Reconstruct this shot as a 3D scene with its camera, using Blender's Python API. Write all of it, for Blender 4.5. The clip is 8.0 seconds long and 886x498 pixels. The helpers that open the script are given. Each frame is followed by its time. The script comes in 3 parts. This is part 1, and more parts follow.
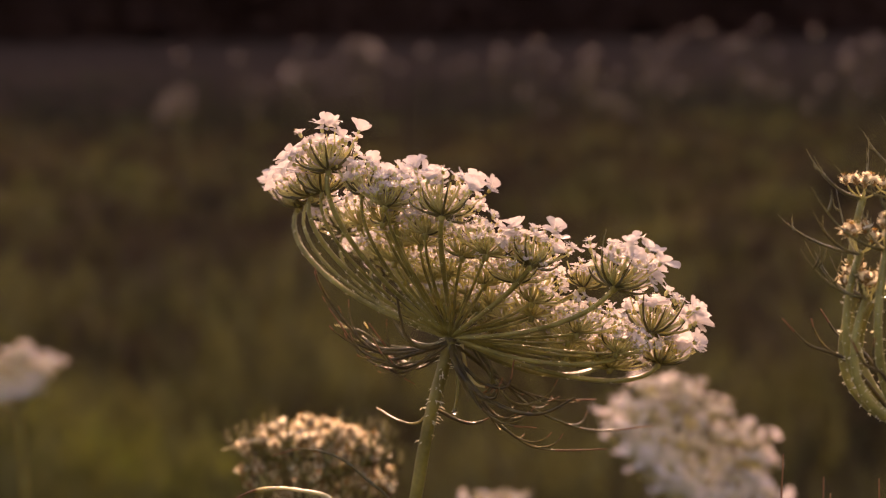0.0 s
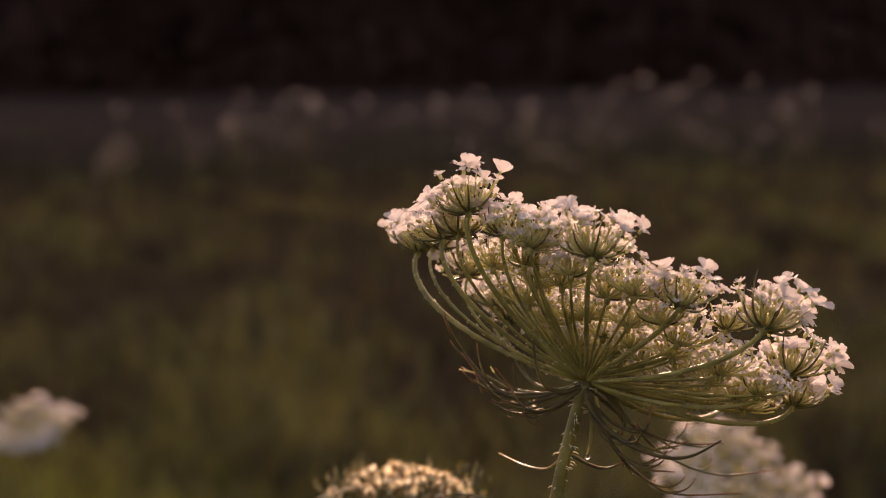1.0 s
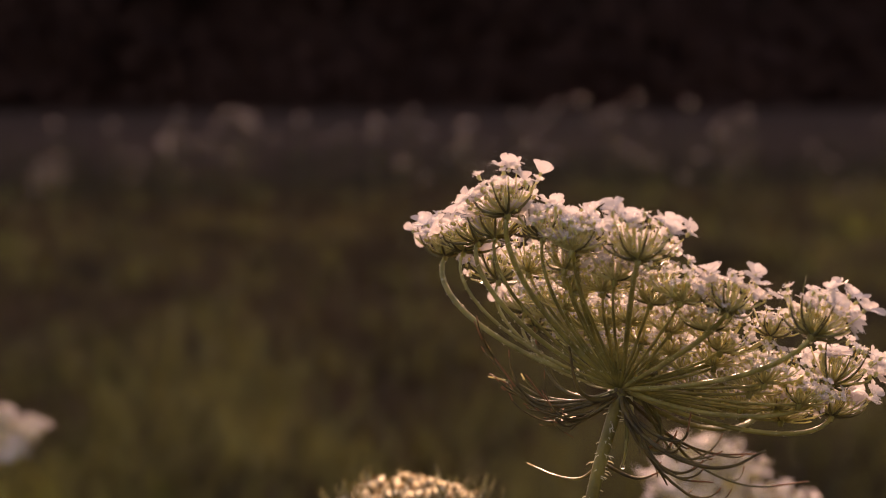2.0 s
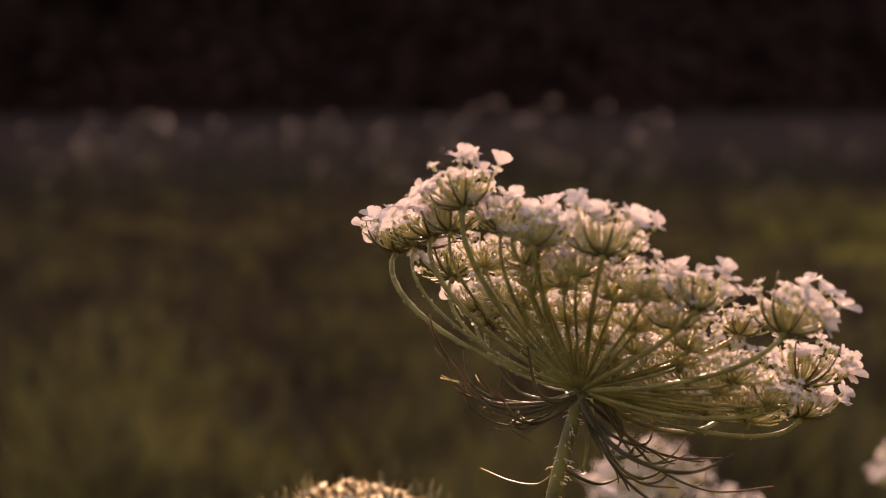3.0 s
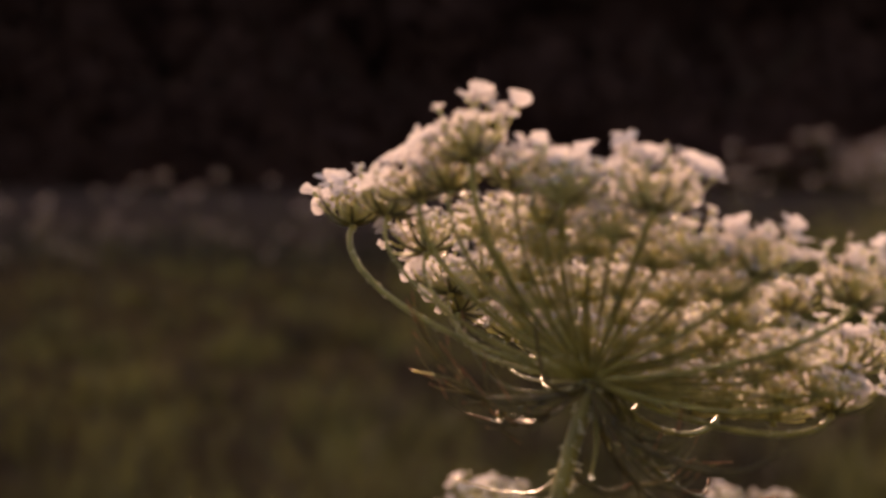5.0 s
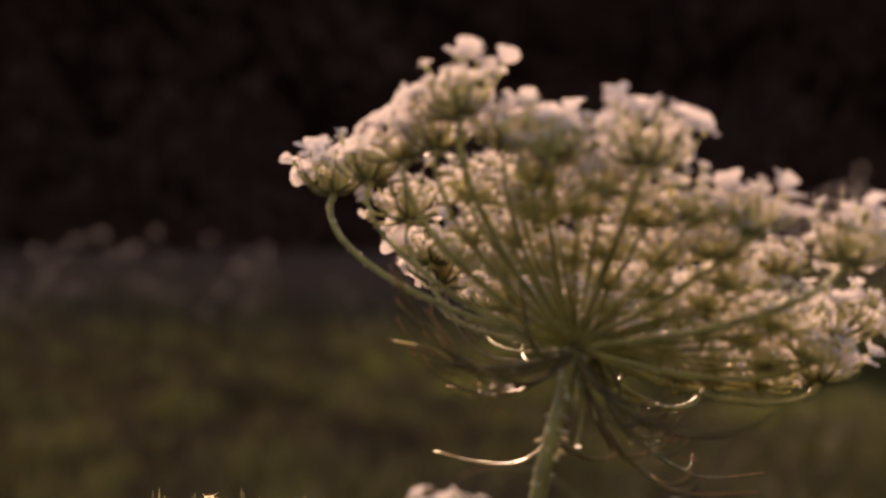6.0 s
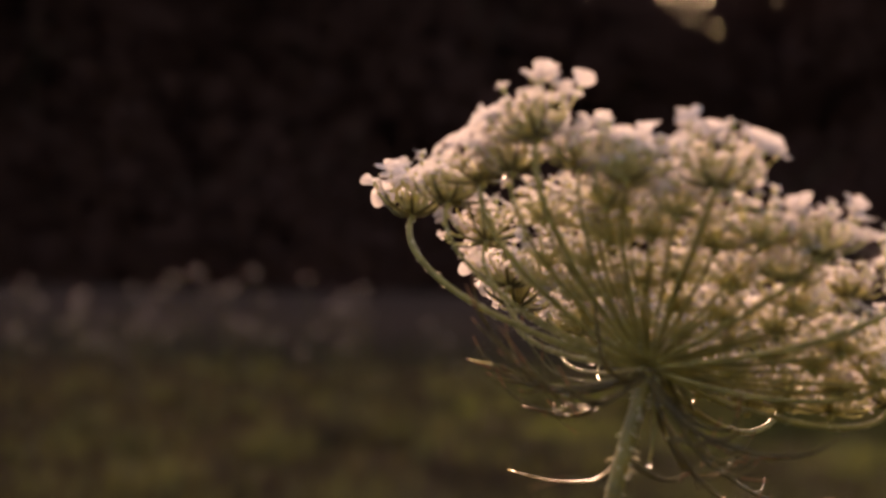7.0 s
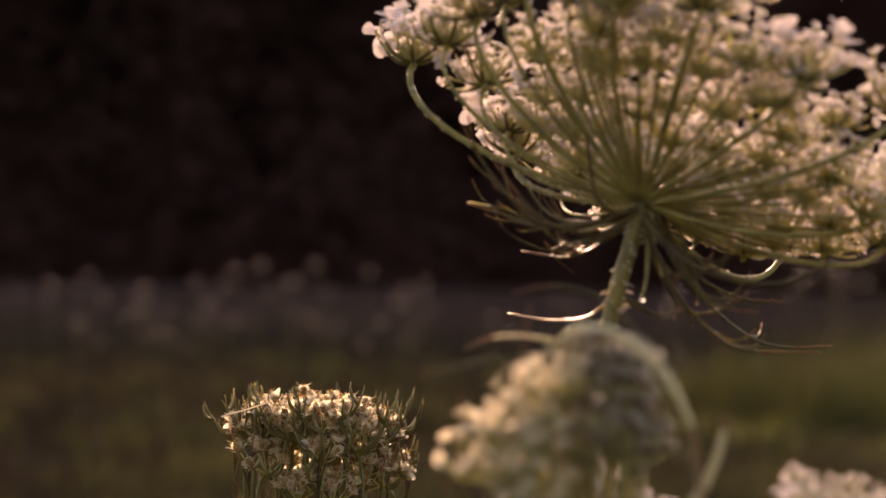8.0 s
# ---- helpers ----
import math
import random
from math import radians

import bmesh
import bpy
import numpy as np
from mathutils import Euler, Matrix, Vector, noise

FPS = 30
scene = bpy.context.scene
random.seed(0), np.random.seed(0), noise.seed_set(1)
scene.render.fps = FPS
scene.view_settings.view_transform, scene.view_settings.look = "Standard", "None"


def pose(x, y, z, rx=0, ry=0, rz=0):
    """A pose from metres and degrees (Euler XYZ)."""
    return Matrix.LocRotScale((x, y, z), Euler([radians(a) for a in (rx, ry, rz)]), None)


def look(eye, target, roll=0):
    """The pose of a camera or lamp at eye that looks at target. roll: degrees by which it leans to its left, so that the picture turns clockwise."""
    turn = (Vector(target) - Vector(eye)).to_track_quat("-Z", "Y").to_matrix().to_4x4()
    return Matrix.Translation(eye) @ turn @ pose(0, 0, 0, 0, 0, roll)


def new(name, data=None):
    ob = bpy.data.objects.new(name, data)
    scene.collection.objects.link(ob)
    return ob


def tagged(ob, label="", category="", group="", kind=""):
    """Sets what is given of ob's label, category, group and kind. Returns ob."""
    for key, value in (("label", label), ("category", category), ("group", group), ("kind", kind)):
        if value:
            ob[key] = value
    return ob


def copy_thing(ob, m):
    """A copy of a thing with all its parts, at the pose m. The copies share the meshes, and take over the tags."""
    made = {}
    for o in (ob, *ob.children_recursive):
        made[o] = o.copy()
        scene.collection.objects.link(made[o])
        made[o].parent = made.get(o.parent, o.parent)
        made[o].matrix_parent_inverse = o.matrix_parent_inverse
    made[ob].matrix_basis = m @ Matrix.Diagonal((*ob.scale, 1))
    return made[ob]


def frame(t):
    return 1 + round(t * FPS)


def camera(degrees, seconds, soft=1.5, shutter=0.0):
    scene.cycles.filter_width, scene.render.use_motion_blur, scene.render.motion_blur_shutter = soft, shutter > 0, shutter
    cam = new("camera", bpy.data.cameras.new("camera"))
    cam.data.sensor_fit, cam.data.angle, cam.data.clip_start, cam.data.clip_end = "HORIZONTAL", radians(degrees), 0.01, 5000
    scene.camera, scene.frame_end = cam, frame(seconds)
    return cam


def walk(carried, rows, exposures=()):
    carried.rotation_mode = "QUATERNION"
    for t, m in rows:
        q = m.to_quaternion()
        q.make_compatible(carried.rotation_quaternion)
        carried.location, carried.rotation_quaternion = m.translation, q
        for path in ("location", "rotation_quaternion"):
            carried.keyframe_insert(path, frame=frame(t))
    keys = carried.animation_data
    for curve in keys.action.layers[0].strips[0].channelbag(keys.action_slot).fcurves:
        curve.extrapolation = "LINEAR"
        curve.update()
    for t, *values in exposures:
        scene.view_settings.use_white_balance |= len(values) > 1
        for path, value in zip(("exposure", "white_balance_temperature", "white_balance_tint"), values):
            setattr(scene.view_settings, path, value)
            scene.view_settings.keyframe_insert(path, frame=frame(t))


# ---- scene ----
PATH = [  # seconds, eye, target, roll
    (0.0, (0.0379, -0.5200, 0.7612), (0.0002, -0.0231, 0.7202), -0.55),
    (0.5, (0.0188, -0.5200, 0.7580), (-0.0084, -0.0220, 0.7228), -0.79),
    (1.0, (-0.0036, -0.5166, 0.7593), (-0.0281, -0.0182, 0.7285), -0.71),
    (1.2, (-0.0073, -0.5148, 0.7599), (-0.0308, -0.0162, 0.7309), -0.97),
    (2.3, (-0.0283, -0.4997, 0.7539), (-0.0324, -0.0004, 0.7268), 0.06),
    (2.5, (-0.0287, -0.4963, 0.7535), (-0.0286, 0.0029, 0.7250), 0.00),
    (3.0, (-0.0321, -0.4814, 0.7524), (-0.0263, 0.0179, 0.7262), -0.17),
    (3.5, (-0.0338, -0.4628, 0.7528), (-0.0061, 0.0360, 0.7327), -0.67),
    (4.0, (-0.0476, -0.4404, 0.7477), (0.0045, 0.0565, 0.7286), -0.34),
    (4.5, (-0.0693, -0.4184, 0.7410), (0.0015, 0.0764, 0.7274), 0.22),
    (4.7, (-0.0768, -0.4120, 0.7378), (-0.0073, 0.0829, 0.7255), 0.13),
    (5.8, (-0.0925, -0.3937, 0.7133), (0.0011, 0.0975, 0.7111), 0.55),
    (6.0, (-0.0916, -0.3971, 0.7145), (-0.0053, 0.0954, 0.7158), 0.22),
    (6.5, (-0.0874, -0.3996, 0.7167), (-0.0106, 0.0944, 0.7196), -0.05),
    (7.0, (-0.0894, -0.4046, 0.7107), (-0.0222, 0.0908, 0.7204), 1.01),
    (7.5, (-0.0879, -0.4100, 0.6989), (-0.0253, 0.0859, 0.7123), 1.88),
    (8.0, (-0.0786, -0.4127, 0.6841), (-0.0241, 0.0842, 0.6931), 0.99),
]

cam = camera(20, 8.0, soft=1.0)
cam.data.dof.use_dof = True
cam.data.dof.focus_distance = 0.502
cam.data.dof.aperture_fstop = 20.5
walk(cam, [(t, look(e, g, r)) for t, e, g, r in PATH], exposures=[(0.0, 1.42, 9600, 44), (0.5, 1.22, 9200, 40), (1.2, 1.15, 8900, 38), (2.5, 1.25, 9300, 44), (3.5, 1.10, 9000, 38), (4.5, 1.05, 9000, 36), (6.5, 1.15, 9000, 34), (8.0, 1.25, 9000, 38)])

# ---- light: low evening sun behind the flowers, open sky above ----
SUN_EL, SUN_AZ = radians(20.0), radians(-4.0)
world = bpy.data.worlds.new("evening_sky")
scene.world = world
world.use_nodes = True
wn = world.node_tree
sky = wn.nodes.new("ShaderNodeTexSky")
sky.sky_type, sky.sun_disc = "NISHITA", False
sky.sun_elevation, sky.sun_rotation = SUN_EL, SUN_AZ
sky.air_density, sky.dust_density = 1.2, 2.0
wn.nodes["Background"].inputs["Strength"].default_value = 0.115
wn.links.new(sky.outputs["Color"], wn.nodes["Background"].inputs["Color"])
sun_data = bpy.data.lights.new("sun", "SUN")
sun_data.energy, sun_data.angle, sun_data.color = 3.7, radians(0.6), (1.0, 0.78, 0.58)
sun = new("sun", sun_data)
sun_dir = Vector((math.sin(SUN_AZ) * math.cos(SUN_EL), math.cos(SUN_AZ) * math.cos(SUN_EL), math.sin(SUN_EL)))
sun.matrix_world = look(sun_dir * 30, (0, 0, 0))


# ---- materials ----
def material(name, c1, c2, scale, rough=0.6, translucent=0.0, bump=0.0, vary=0.0, through_tint=None, gloss=0.3, flesh=0.0, flesh_tint=(1.0, 0.8, 0.3), clear=0.0):
    """Two-tone noise colour at two scales, optional light through thin tissue, bump and a change from piece to piece."""
    m = bpy.data.materials.new(name)
    m.use_nodes = True
    nt, L = m.node_tree, m.node_tree.links
    nt.nodes.clear()
    out = nt.nodes.new("ShaderNodeOutputMaterial")
    co = nt.nodes.new("ShaderNodeTexCoord")
    big, fine = nt.nodes.new("ShaderNodeTexNoise"), nt.nodes.new("ShaderNodeTexNoise")
    big.inputs["Scale"].default_value, fine.inputs["Scale"].default_value = scale, scale * 7
    big.inputs["Detail"].default_value = fine.inputs["Detail"].default_value = 3
    L.new(co.outputs["Object"], big.inputs["Vector"])
    L.new(co.outputs["Object"], fine.inputs["Vector"])
    mixf = nt.nodes.new("ShaderNodeMath")
    mixf.operation = "MULTIPLY_ADD"
    L.new(fine.outputs["Fac"], mixf.inputs[0])
    mixf.inputs[1].default_value = 0.45
    half = nt.nodes.new("ShaderNodeMath")
    half.operation = "MULTIPLY_ADD"
    half.inputs[1].default_value, half.inputs[2].default_value = 1.3, -0.35
    L.new(big.outputs["Fac"], half.inputs[0])
    L.new(half.outputs[0], mixf.inputs[2])
    last = mixf
    if vary:
        isle = nt.nodes.new("ShaderNodeNewGeometry")
        add = nt.nodes.new("ShaderNodeMath")
        add.operation = "MULTIPLY_ADD"
        add.inputs[1].default_value = vary
        L.new(isle.outputs["Random Per Island"], add.inputs[0])
        L.new(mixf.outputs[0], add.inputs[2])
        sub = nt.nodes.new("ShaderNodeMath")
        sub.operation = "SUBTRACT"
        sub.inputs[1].default_value = vary / 2
        L.new(add.outputs[0], sub.inputs[0])
        last = sub
    ramp = nt.nodes.new("ShaderNodeValToRGB")
    ramp.color_ramp.elements[0].position, ramp.color_ramp.elements[1].position = 0.25, 0.8
    ramp.color_ramp.elements[0].color, ramp.color_ramp.elements[1].color = (*c1, 1), (*c2, 1)
    L.new(last.outputs[0], ramp.inputs["Fac"])
    bsdf = nt.nodes.new("ShaderNodeBsdfPrincipled")
    bsdf.inputs["Roughness"].default_value = rough
    bsdf.inputs["Specular IOR Level"].default_value = gloss
    L.new(ramp.outputs["Color"], bsdf.inputs["Base Color"])
    surface = bsdf
    if flesh:
        bsdf.inputs["Subsurface Weight"].default_value = 1.0
        bsdf.inputs["Subsurface Radius"].default_value = flesh_tint
        bsdf.inputs["Subsurface Scale"].default_value = flesh
    if bump:
        b = nt.nodes.new("ShaderNodeBump")
        b.inputs["Strength"].default_value, b.inputs["Distance"].default_value = 0.6, bump
        L.new(fine.outputs["Fac"], b.inputs["Height"])
        L.new(b.outputs["Normal"], bsdf.inputs["Normal"])
    if translucent:
        tr, mix = nt.nodes.new("ShaderNodeBsdfTranslucent"), nt.nodes.new("ShaderNodeMixShader")
        mix.inputs["Fac"].default_value = translucent
        if through_tint:
            tint = nt.nodes.new("ShaderNodeMixRGB")
            tint.blend_type = "MULTIPLY"
            tint.inputs["Fac"].default_value = 1.0
            tint.inputs["Color2"].default_value = (*through_tint, 1)
            L.new(ramp.outputs["Color"], tint.inputs["Color1"])
            L.new(tint.outputs["Color"], tr.inputs["Color"])
        else:
            L.new(ramp.outputs["Color"], tr.inputs["Color"])
        L.new(bsdf.outputs[0], mix.inputs[1])
        L.new(tr.outputs[0], mix.inputs[2])
        surface = mix
    if clear:
        thin, mix = nt.nodes.new("ShaderNodeBsdfTransparent"), nt.nodes.new("ShaderNodeMixShader")
        mix.inputs["Fac"].default_value = clear
        L.new(surface.outputs[0], mix.inputs[1])
        L.new(thin.outputs[0], mix.inputs[2])
        surface = mix
    L.new(surface.outputs[0], out.inputs["Surface"])
    return m


PETAL = material("white_petal", (0.64, 0.59, 0.605), (0.77, 0.725, 0.74), 500, rough=0.6, translucent=0.42, vary=0.25, gloss=0.2, clear=0.29)
CREAM = material("cream_petal", (0.62, 0.56, 0.41), (0.82, 0.77, 0.62), 500, rough=0.55, translucent=0.65, vary=0.3, clear=0.08)
STALK = material("green_stalk", (0.15, 0.144, 0.052), (0.34, 0.318, 0.125), 180, rough=0.40, bump=0.0001, flesh=0.0006, flesh_tint=(1.0, 0.9, 0.55), gloss=0.35)
PEDICEL = material("pale_pedicel", (0.50, 0.48, 0.22), (0.68, 0.65, 0.35), 300, rough=0.5, translucent=0.45)
STEM = material("ribbed_stem", (0.12, 0.105, 0.030), (0.25, 0.215, 0.068), 140, rough=0.34, bump=0.0002, flesh=0.0008, gloss=0.4)
OVARY = material("green_ovary", (0.33, 0.32, 0.145), (0.55, 0.53, 0.26), 600, rough=0.5, vary=0.4, flesh=0.0004)
SEED = material("brownish_seed", (0.20, 0.13, 0.07), (0.50, 0.40, 0.22), 500, rough=0.5, vary=0.5, flesh=0.0008)
FRUIT = material("brown_fruit", (0.070, 0.038, 0.022), (0.17, 0.10, 0.052), 500, rough=0.5, vary=0.5)
HUSK = material("withered_petal", (0.76, 0.70, 0.55), (0.90, 0.86, 0.72), 500, rough=0.5, translucent=0.8, vary=0.3, clear=0.25)
CUP = material("glow_cup", (0.80, 0.72, 0.52), (0.94, 0.88, 0.72), 500, rough=0.5, translucent=0.85, vary=0.3, clear=0.15)
SEEDCASE = material("golden_brown_fruit", (0.17, 0.10, 0.042), (0.34, 0.22, 0.10), 500, rough=0.45, vary=0.5, flesh=0.0004, flesh_tint=(1.0, 0.7, 0.3))
ANTLER = material("olive_bracteole_shaded_ray", (0.085, 0.076, 0.030), (0.21, 0.185, 0.075), 200, rough=0.42, gloss=0.3, flesh=0.0005, flesh_tint=(1.0, 0.9, 0.5))
BRISTLE = material("fruit_bristle", (0.70, 0.63, 0.45), (0.86, 0.80, 0.62), 600, rough=0.35, translucent=0.65)
HAIR = material("pale_hair", (0.68, 0.60, 0.44), (0.85, 0.80, 0.66), 600, rough=0.3, flesh=0.0004, flesh_tint=(1.0, 0.9, 0.7))
BRACT = material("dark_bract", (0.045, 0.036, 0.020), (0.145, 0.115, 0.055), 150, rough=0.45, gloss=0.2, flesh=0.0003, bump=0.0001)
SEPAL = material("green_bracteole", (0.075, 0.070, 0.028), (0.17, 0.15, 0.065), 200, rough=0.42, gloss=0.4, flesh=0.0002)
ARCH = material("pale_arching_bract", (0.50, 0.45, 0.25), (0.70, 0.63, 0.40), 200, rough=0.45, flesh=0.0006, flesh_tint=(1.0, 0.9, 0.6), bump=0.0001)
TIP = material("reddish_bract_tip", (0.17, 0.075, 0.045), (0.28, 0.14, 0.08), 300, rough=0.65, gloss=0.1, translucent=0.12)
GRASS = material("meadow_grass", (0.030, 0.034, 0.010), (0.115, 0.115, 0.034), 1.6, rough=0.6, translucent=0.22, vary=0.25)
# Green of the sunlit patches: their light is put into the grass colour.
SUNLIT = material("sunlit_grass", (0.062, 0.086, 0.016), (0.24, 0.28, 0.048), 1.6, rough=0.6, translucent=0.3, vary=0.25)
DRY = material("dry_grass", (0.018, 0.012, 0.008), (0.050, 0.034, 0.020), 1.3, rough=0.8, translucent=0.12, vary=0.4)
SOIL = material("meadow_ground", (0.020, 0.016, 0.008), (0.050, 0.046, 0.018), 0.8, rough=0.95, bump=0.02, gloss=0.0)
ROAD = material("gravel_track", (0.042, 0.027, 0.022), (0.072, 0.048, 0.038), 3.0, rough=0.95, bump=0.01, gloss=0.0)
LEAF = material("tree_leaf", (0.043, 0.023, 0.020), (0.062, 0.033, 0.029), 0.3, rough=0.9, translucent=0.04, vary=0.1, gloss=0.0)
BARK = material("tree_bark", (0.03, 0.022, 0.016), (0.08, 0.06, 0.045), 6, rough=0.9, bump=0.02)


# ---- mesh helpers ----
class Geo:
    """Collects vertices and faces with a material slot for each face."""

    def __init__(self):
        self.v, self.f, self.m, self.n = [], [], [], 0

    def add(self, verts, faces, slot=0):
        self.v.append(np.asarray(verts, float))
        self.f.extend(tuple(i + self.n for i in f) for f in faces)
        self.m.extend([slot] * len(faces))
        self.n += len(verts)

    def add_geo(self, other, matrix):
        """Another Geo, moved by a 4 x 4 matrix."""
        a = np.array(matrix)
        k = self.n
        for v in other.v:
            self.v.append(v @ a[:3, :3].T + a[:3, 3])
        self.f.extend(tuple(i + k for i in f) for f in other.f)
        self.m.extend(other.m)
        self.n += other.n

    def mesh(self, name, mats, smooth=True):
        me = bpy.data.meshes.new(name)
        me.from_pydata(np.concatenate(self.v).tolist(), [], self.f)
        for mat in mats:
            me.materials.append(mat)
        me.polygons.foreach_set("material_index", self.m)
        me.polygons.foreach_set("use_smooth", [smooth] * len(self.f))
        me.update()
        return me


def part(name, geo, mats, parent, label="", kind="", smooth=True):
    """One mesh object under a thing or a part."""
    ob = new(name, geo.mesh(name, mats, smooth) if isinstance(geo, Geo) else geo)
    ob.parent = parent
    return tagged(ob, label=label, kind=kind)


def tube(geo, pts, radii, sides=6, slot=0, ribs=0.0):
    """A round stalk along points, with closed ends."""
    pts = np.asarray(pts, float)
    n = len(pts)
    radii = np.interp(np.linspace(0, 1, n), np.linspace(0, 1, len(radii)), radii)
    tan = np.gradient(pts, axis=0)
    tan /= np.linalg.norm(tan, axis=1, keepdims=True) + 1e-12
    ref = np.array([0.0, 0, 1]) if abs(tan[0][2]) < 0.9 else np.array([1.0, 0, 0])
    ang = np.arange(sides) * 2 * math.pi / sides
    verts = []
    for p, d, r in zip(pts, tan, radii):
        a = np.cross(d, ref)
        a /= np.linalg.norm(a) + 1e-12
        b = np.cross(d, a)
        ref = np.cross(a, d)
        rr = r * (1 + ribs * (np.arange(sides) % 2))
        verts.append(p + (rr * np.cos(ang))[:, None] * a + (rr * np.sin(ang))[:, None] * b)
    faces = [(i * sides + j, i * sides + (j + 1) % sides, (i + 1) * sides + (j + 1) % sides, (i + 1) * sides + j) for i in range(n - 1) for j in range(sides)]
    faces += [tuple(range(sides))[::-1], tuple(range((n - 1) * sides, n * sides))]
    geo.add(np.concatenate(verts), faces, slot)


def bezier(p0, p1, p2, p3, n):
    t = np.linspace(0, 1, n)[:, None]
    p0, p1, p2, p3 = (np.asarray(p, float) for p in (p0, p1, p2, p3))
    return (1 - t) ** 3 * p0 + 3 * t * (1 - t) ** 2 * p1 + 3 * t * t * (1 - t) * p2 + t ** 3 * p3


def smooth_line(points, n):
    """A Catmull-Rom line through a few points."""
    p = np.asarray(points, float)
    q = np.vstack([2 * p[0] - p[1], p, 2 * p[-1] - p[-2]])
    out = []
    for s in np.linspace(0, len(p) - 1, n):
        i = min(int(s), len(p) - 2)
        t = s - i
        a, b, c, d = q[i:i + 4]
        out.append(0.5 * (2 * b + (c - a) * t + (2 * a - 5 * b + 4 * c - d) * t * t + (3 * b - a - 3 * c + d) * t ** 3))
    return np.array(out)


def unit(v):
    v = np.asarray(v, float)
    return v / (np.linalg.norm(v) + 1e-12)


def frame_to(axis, side=(1, 0, 0)):
    """A turn whose z is axis and whose x lies as near to side as can be, as a 3 x 3 array."""
    z = unit(axis)
    x = np.asarray(side, float) - z * (z @ np.asarray(side, float))
    if np.linalg.norm(x) < 1e-6:
        x = np.cross(z, (0.3, 1, 0.2))
    x = unit(x)
    return np.stack([x, np.cross(z, x), z], 1)


def matrix_of(turn, place, scale=1.0):
    m = np.eye(4)
    m[:3, :3] = turn * scale
    m[:3, 3] = place
    return m


# ---- florets ----
def petal(geo, rng, length, angle, lift, slot=0, fine=True):
    """A broad rounded petal with a shallow notch that leaves the middle at an angle, lifted and cupped."""
    us = (0.0, 0.22, 0.48, 0.74, 0.93, 1.0) if fine else (0.0, 0.38, 0.78, 1.0)
    hw = (0.07, 0.25, 0.50, 0.60, 0.46, 0.22) if fine else (0.10, 0.40, 0.52, 0.24)
    across = (-1, -0.5, 0, 0.5, 1) if fine else (-1, 0, 1)
    n = len(across)
    cup, curl = rng.uniform(0.05, 0.30), rng.uniform(-0.40, 0.30)
    twist, ripple = rng.uniform(-0.22, 0.22), rng.uniform(0.0, 0.07)
    v = []
    for u, w in zip(us, hw):
        for s in across:
            x = u - (0.10 if u == 1 and s == 0 else 0) - 0.05 * s * s * u
            y = w * s
            z = cup * s * s * w + curl * u * u + twist * s * w * u - (0.05 if s == 0 else 0) * u + ripple * math.sin(s * 5 + u * 4)
            v.append((x, y, z))
    v = np.array(v) * length
    c, s = math.cos(lift), math.sin(lift)
    v = np.stack([v[:, 0] * c - v[:, 2] * s, v[:, 1], v[:, 0] * s + v[:, 2] * c], 1)
    v[:, 0] += 0.0003
    c, s = math.cos(angle), math.sin(angle)
    v = np.stack([v[:, 0] * c - v[:, 1] * s, v[:, 0] * s + v[:, 1] * c, v[:, 2]], 1)
    geo.add(v, [(i * n + j, i * n + j + 1, (i + 1) * n + j + 1, (i + 1) * n + j) for i in range(len(us) - 1) for j in range(n - 1)], slot)


def floret(rng, sizes, seedy=False, fine=False):
    """One small flower, facing +z, its largest petal towards +x: ovary, petals and stamens. Slots: petal, ovary, hair."""
    g = Geo()
    k = 1.3 if seedy else 0.6
    tube(g, [(0, 0, -0.0017 * k), (0, 0, -0.0012 * k), (0, 0, -0.0005 * k), (0, 0, 0), (0, 0, 0.0003)], (0.0002, 0.0006 * k, 0.0007 * k, 0.0005 * k, 0.0002), 6, 1)
    for i, size in enumerate(sizes):
        a = (0, 1.22, -1.22, 2.5, -2.5)[i] + rng.uniform(-0.15, 0.15)
        petal(g, rng, size, a, rng.uniform(0.25, 0.95) if fine else rng.uniform(0.1, 0.7), 0, fine)
    for i in range(2):
        a = rng.uniform(0, 6.28)
        d = np.array([math.cos(a), math.sin(a), rng.uniform(0.8, 1.6)])
        tip = d * rng.uniform(0.0005, 0.0008)
        tube(g, [d * 0.0002, tip], (0.00004, 0.00004), 3, 2)
        tube(g, [tip - (0, 0, 0.0001), tip + (0, 0, 0.0001)], (0.00010, 0.00010), 4, 2)
    if seedy:
        for i in range(12):
            a, z = rng.uniform(0, 6.28), rng.uniform(-0.0017, -0.0002)
            o = np.array([math.cos(a), math.sin(a), 0])
            tube(g, [o * 0.0006 + (0, 0, z), o * 0.0016 + (0, 0, z + 0.0005)], (0.00009, 0.00004), 3, 2)
    return g


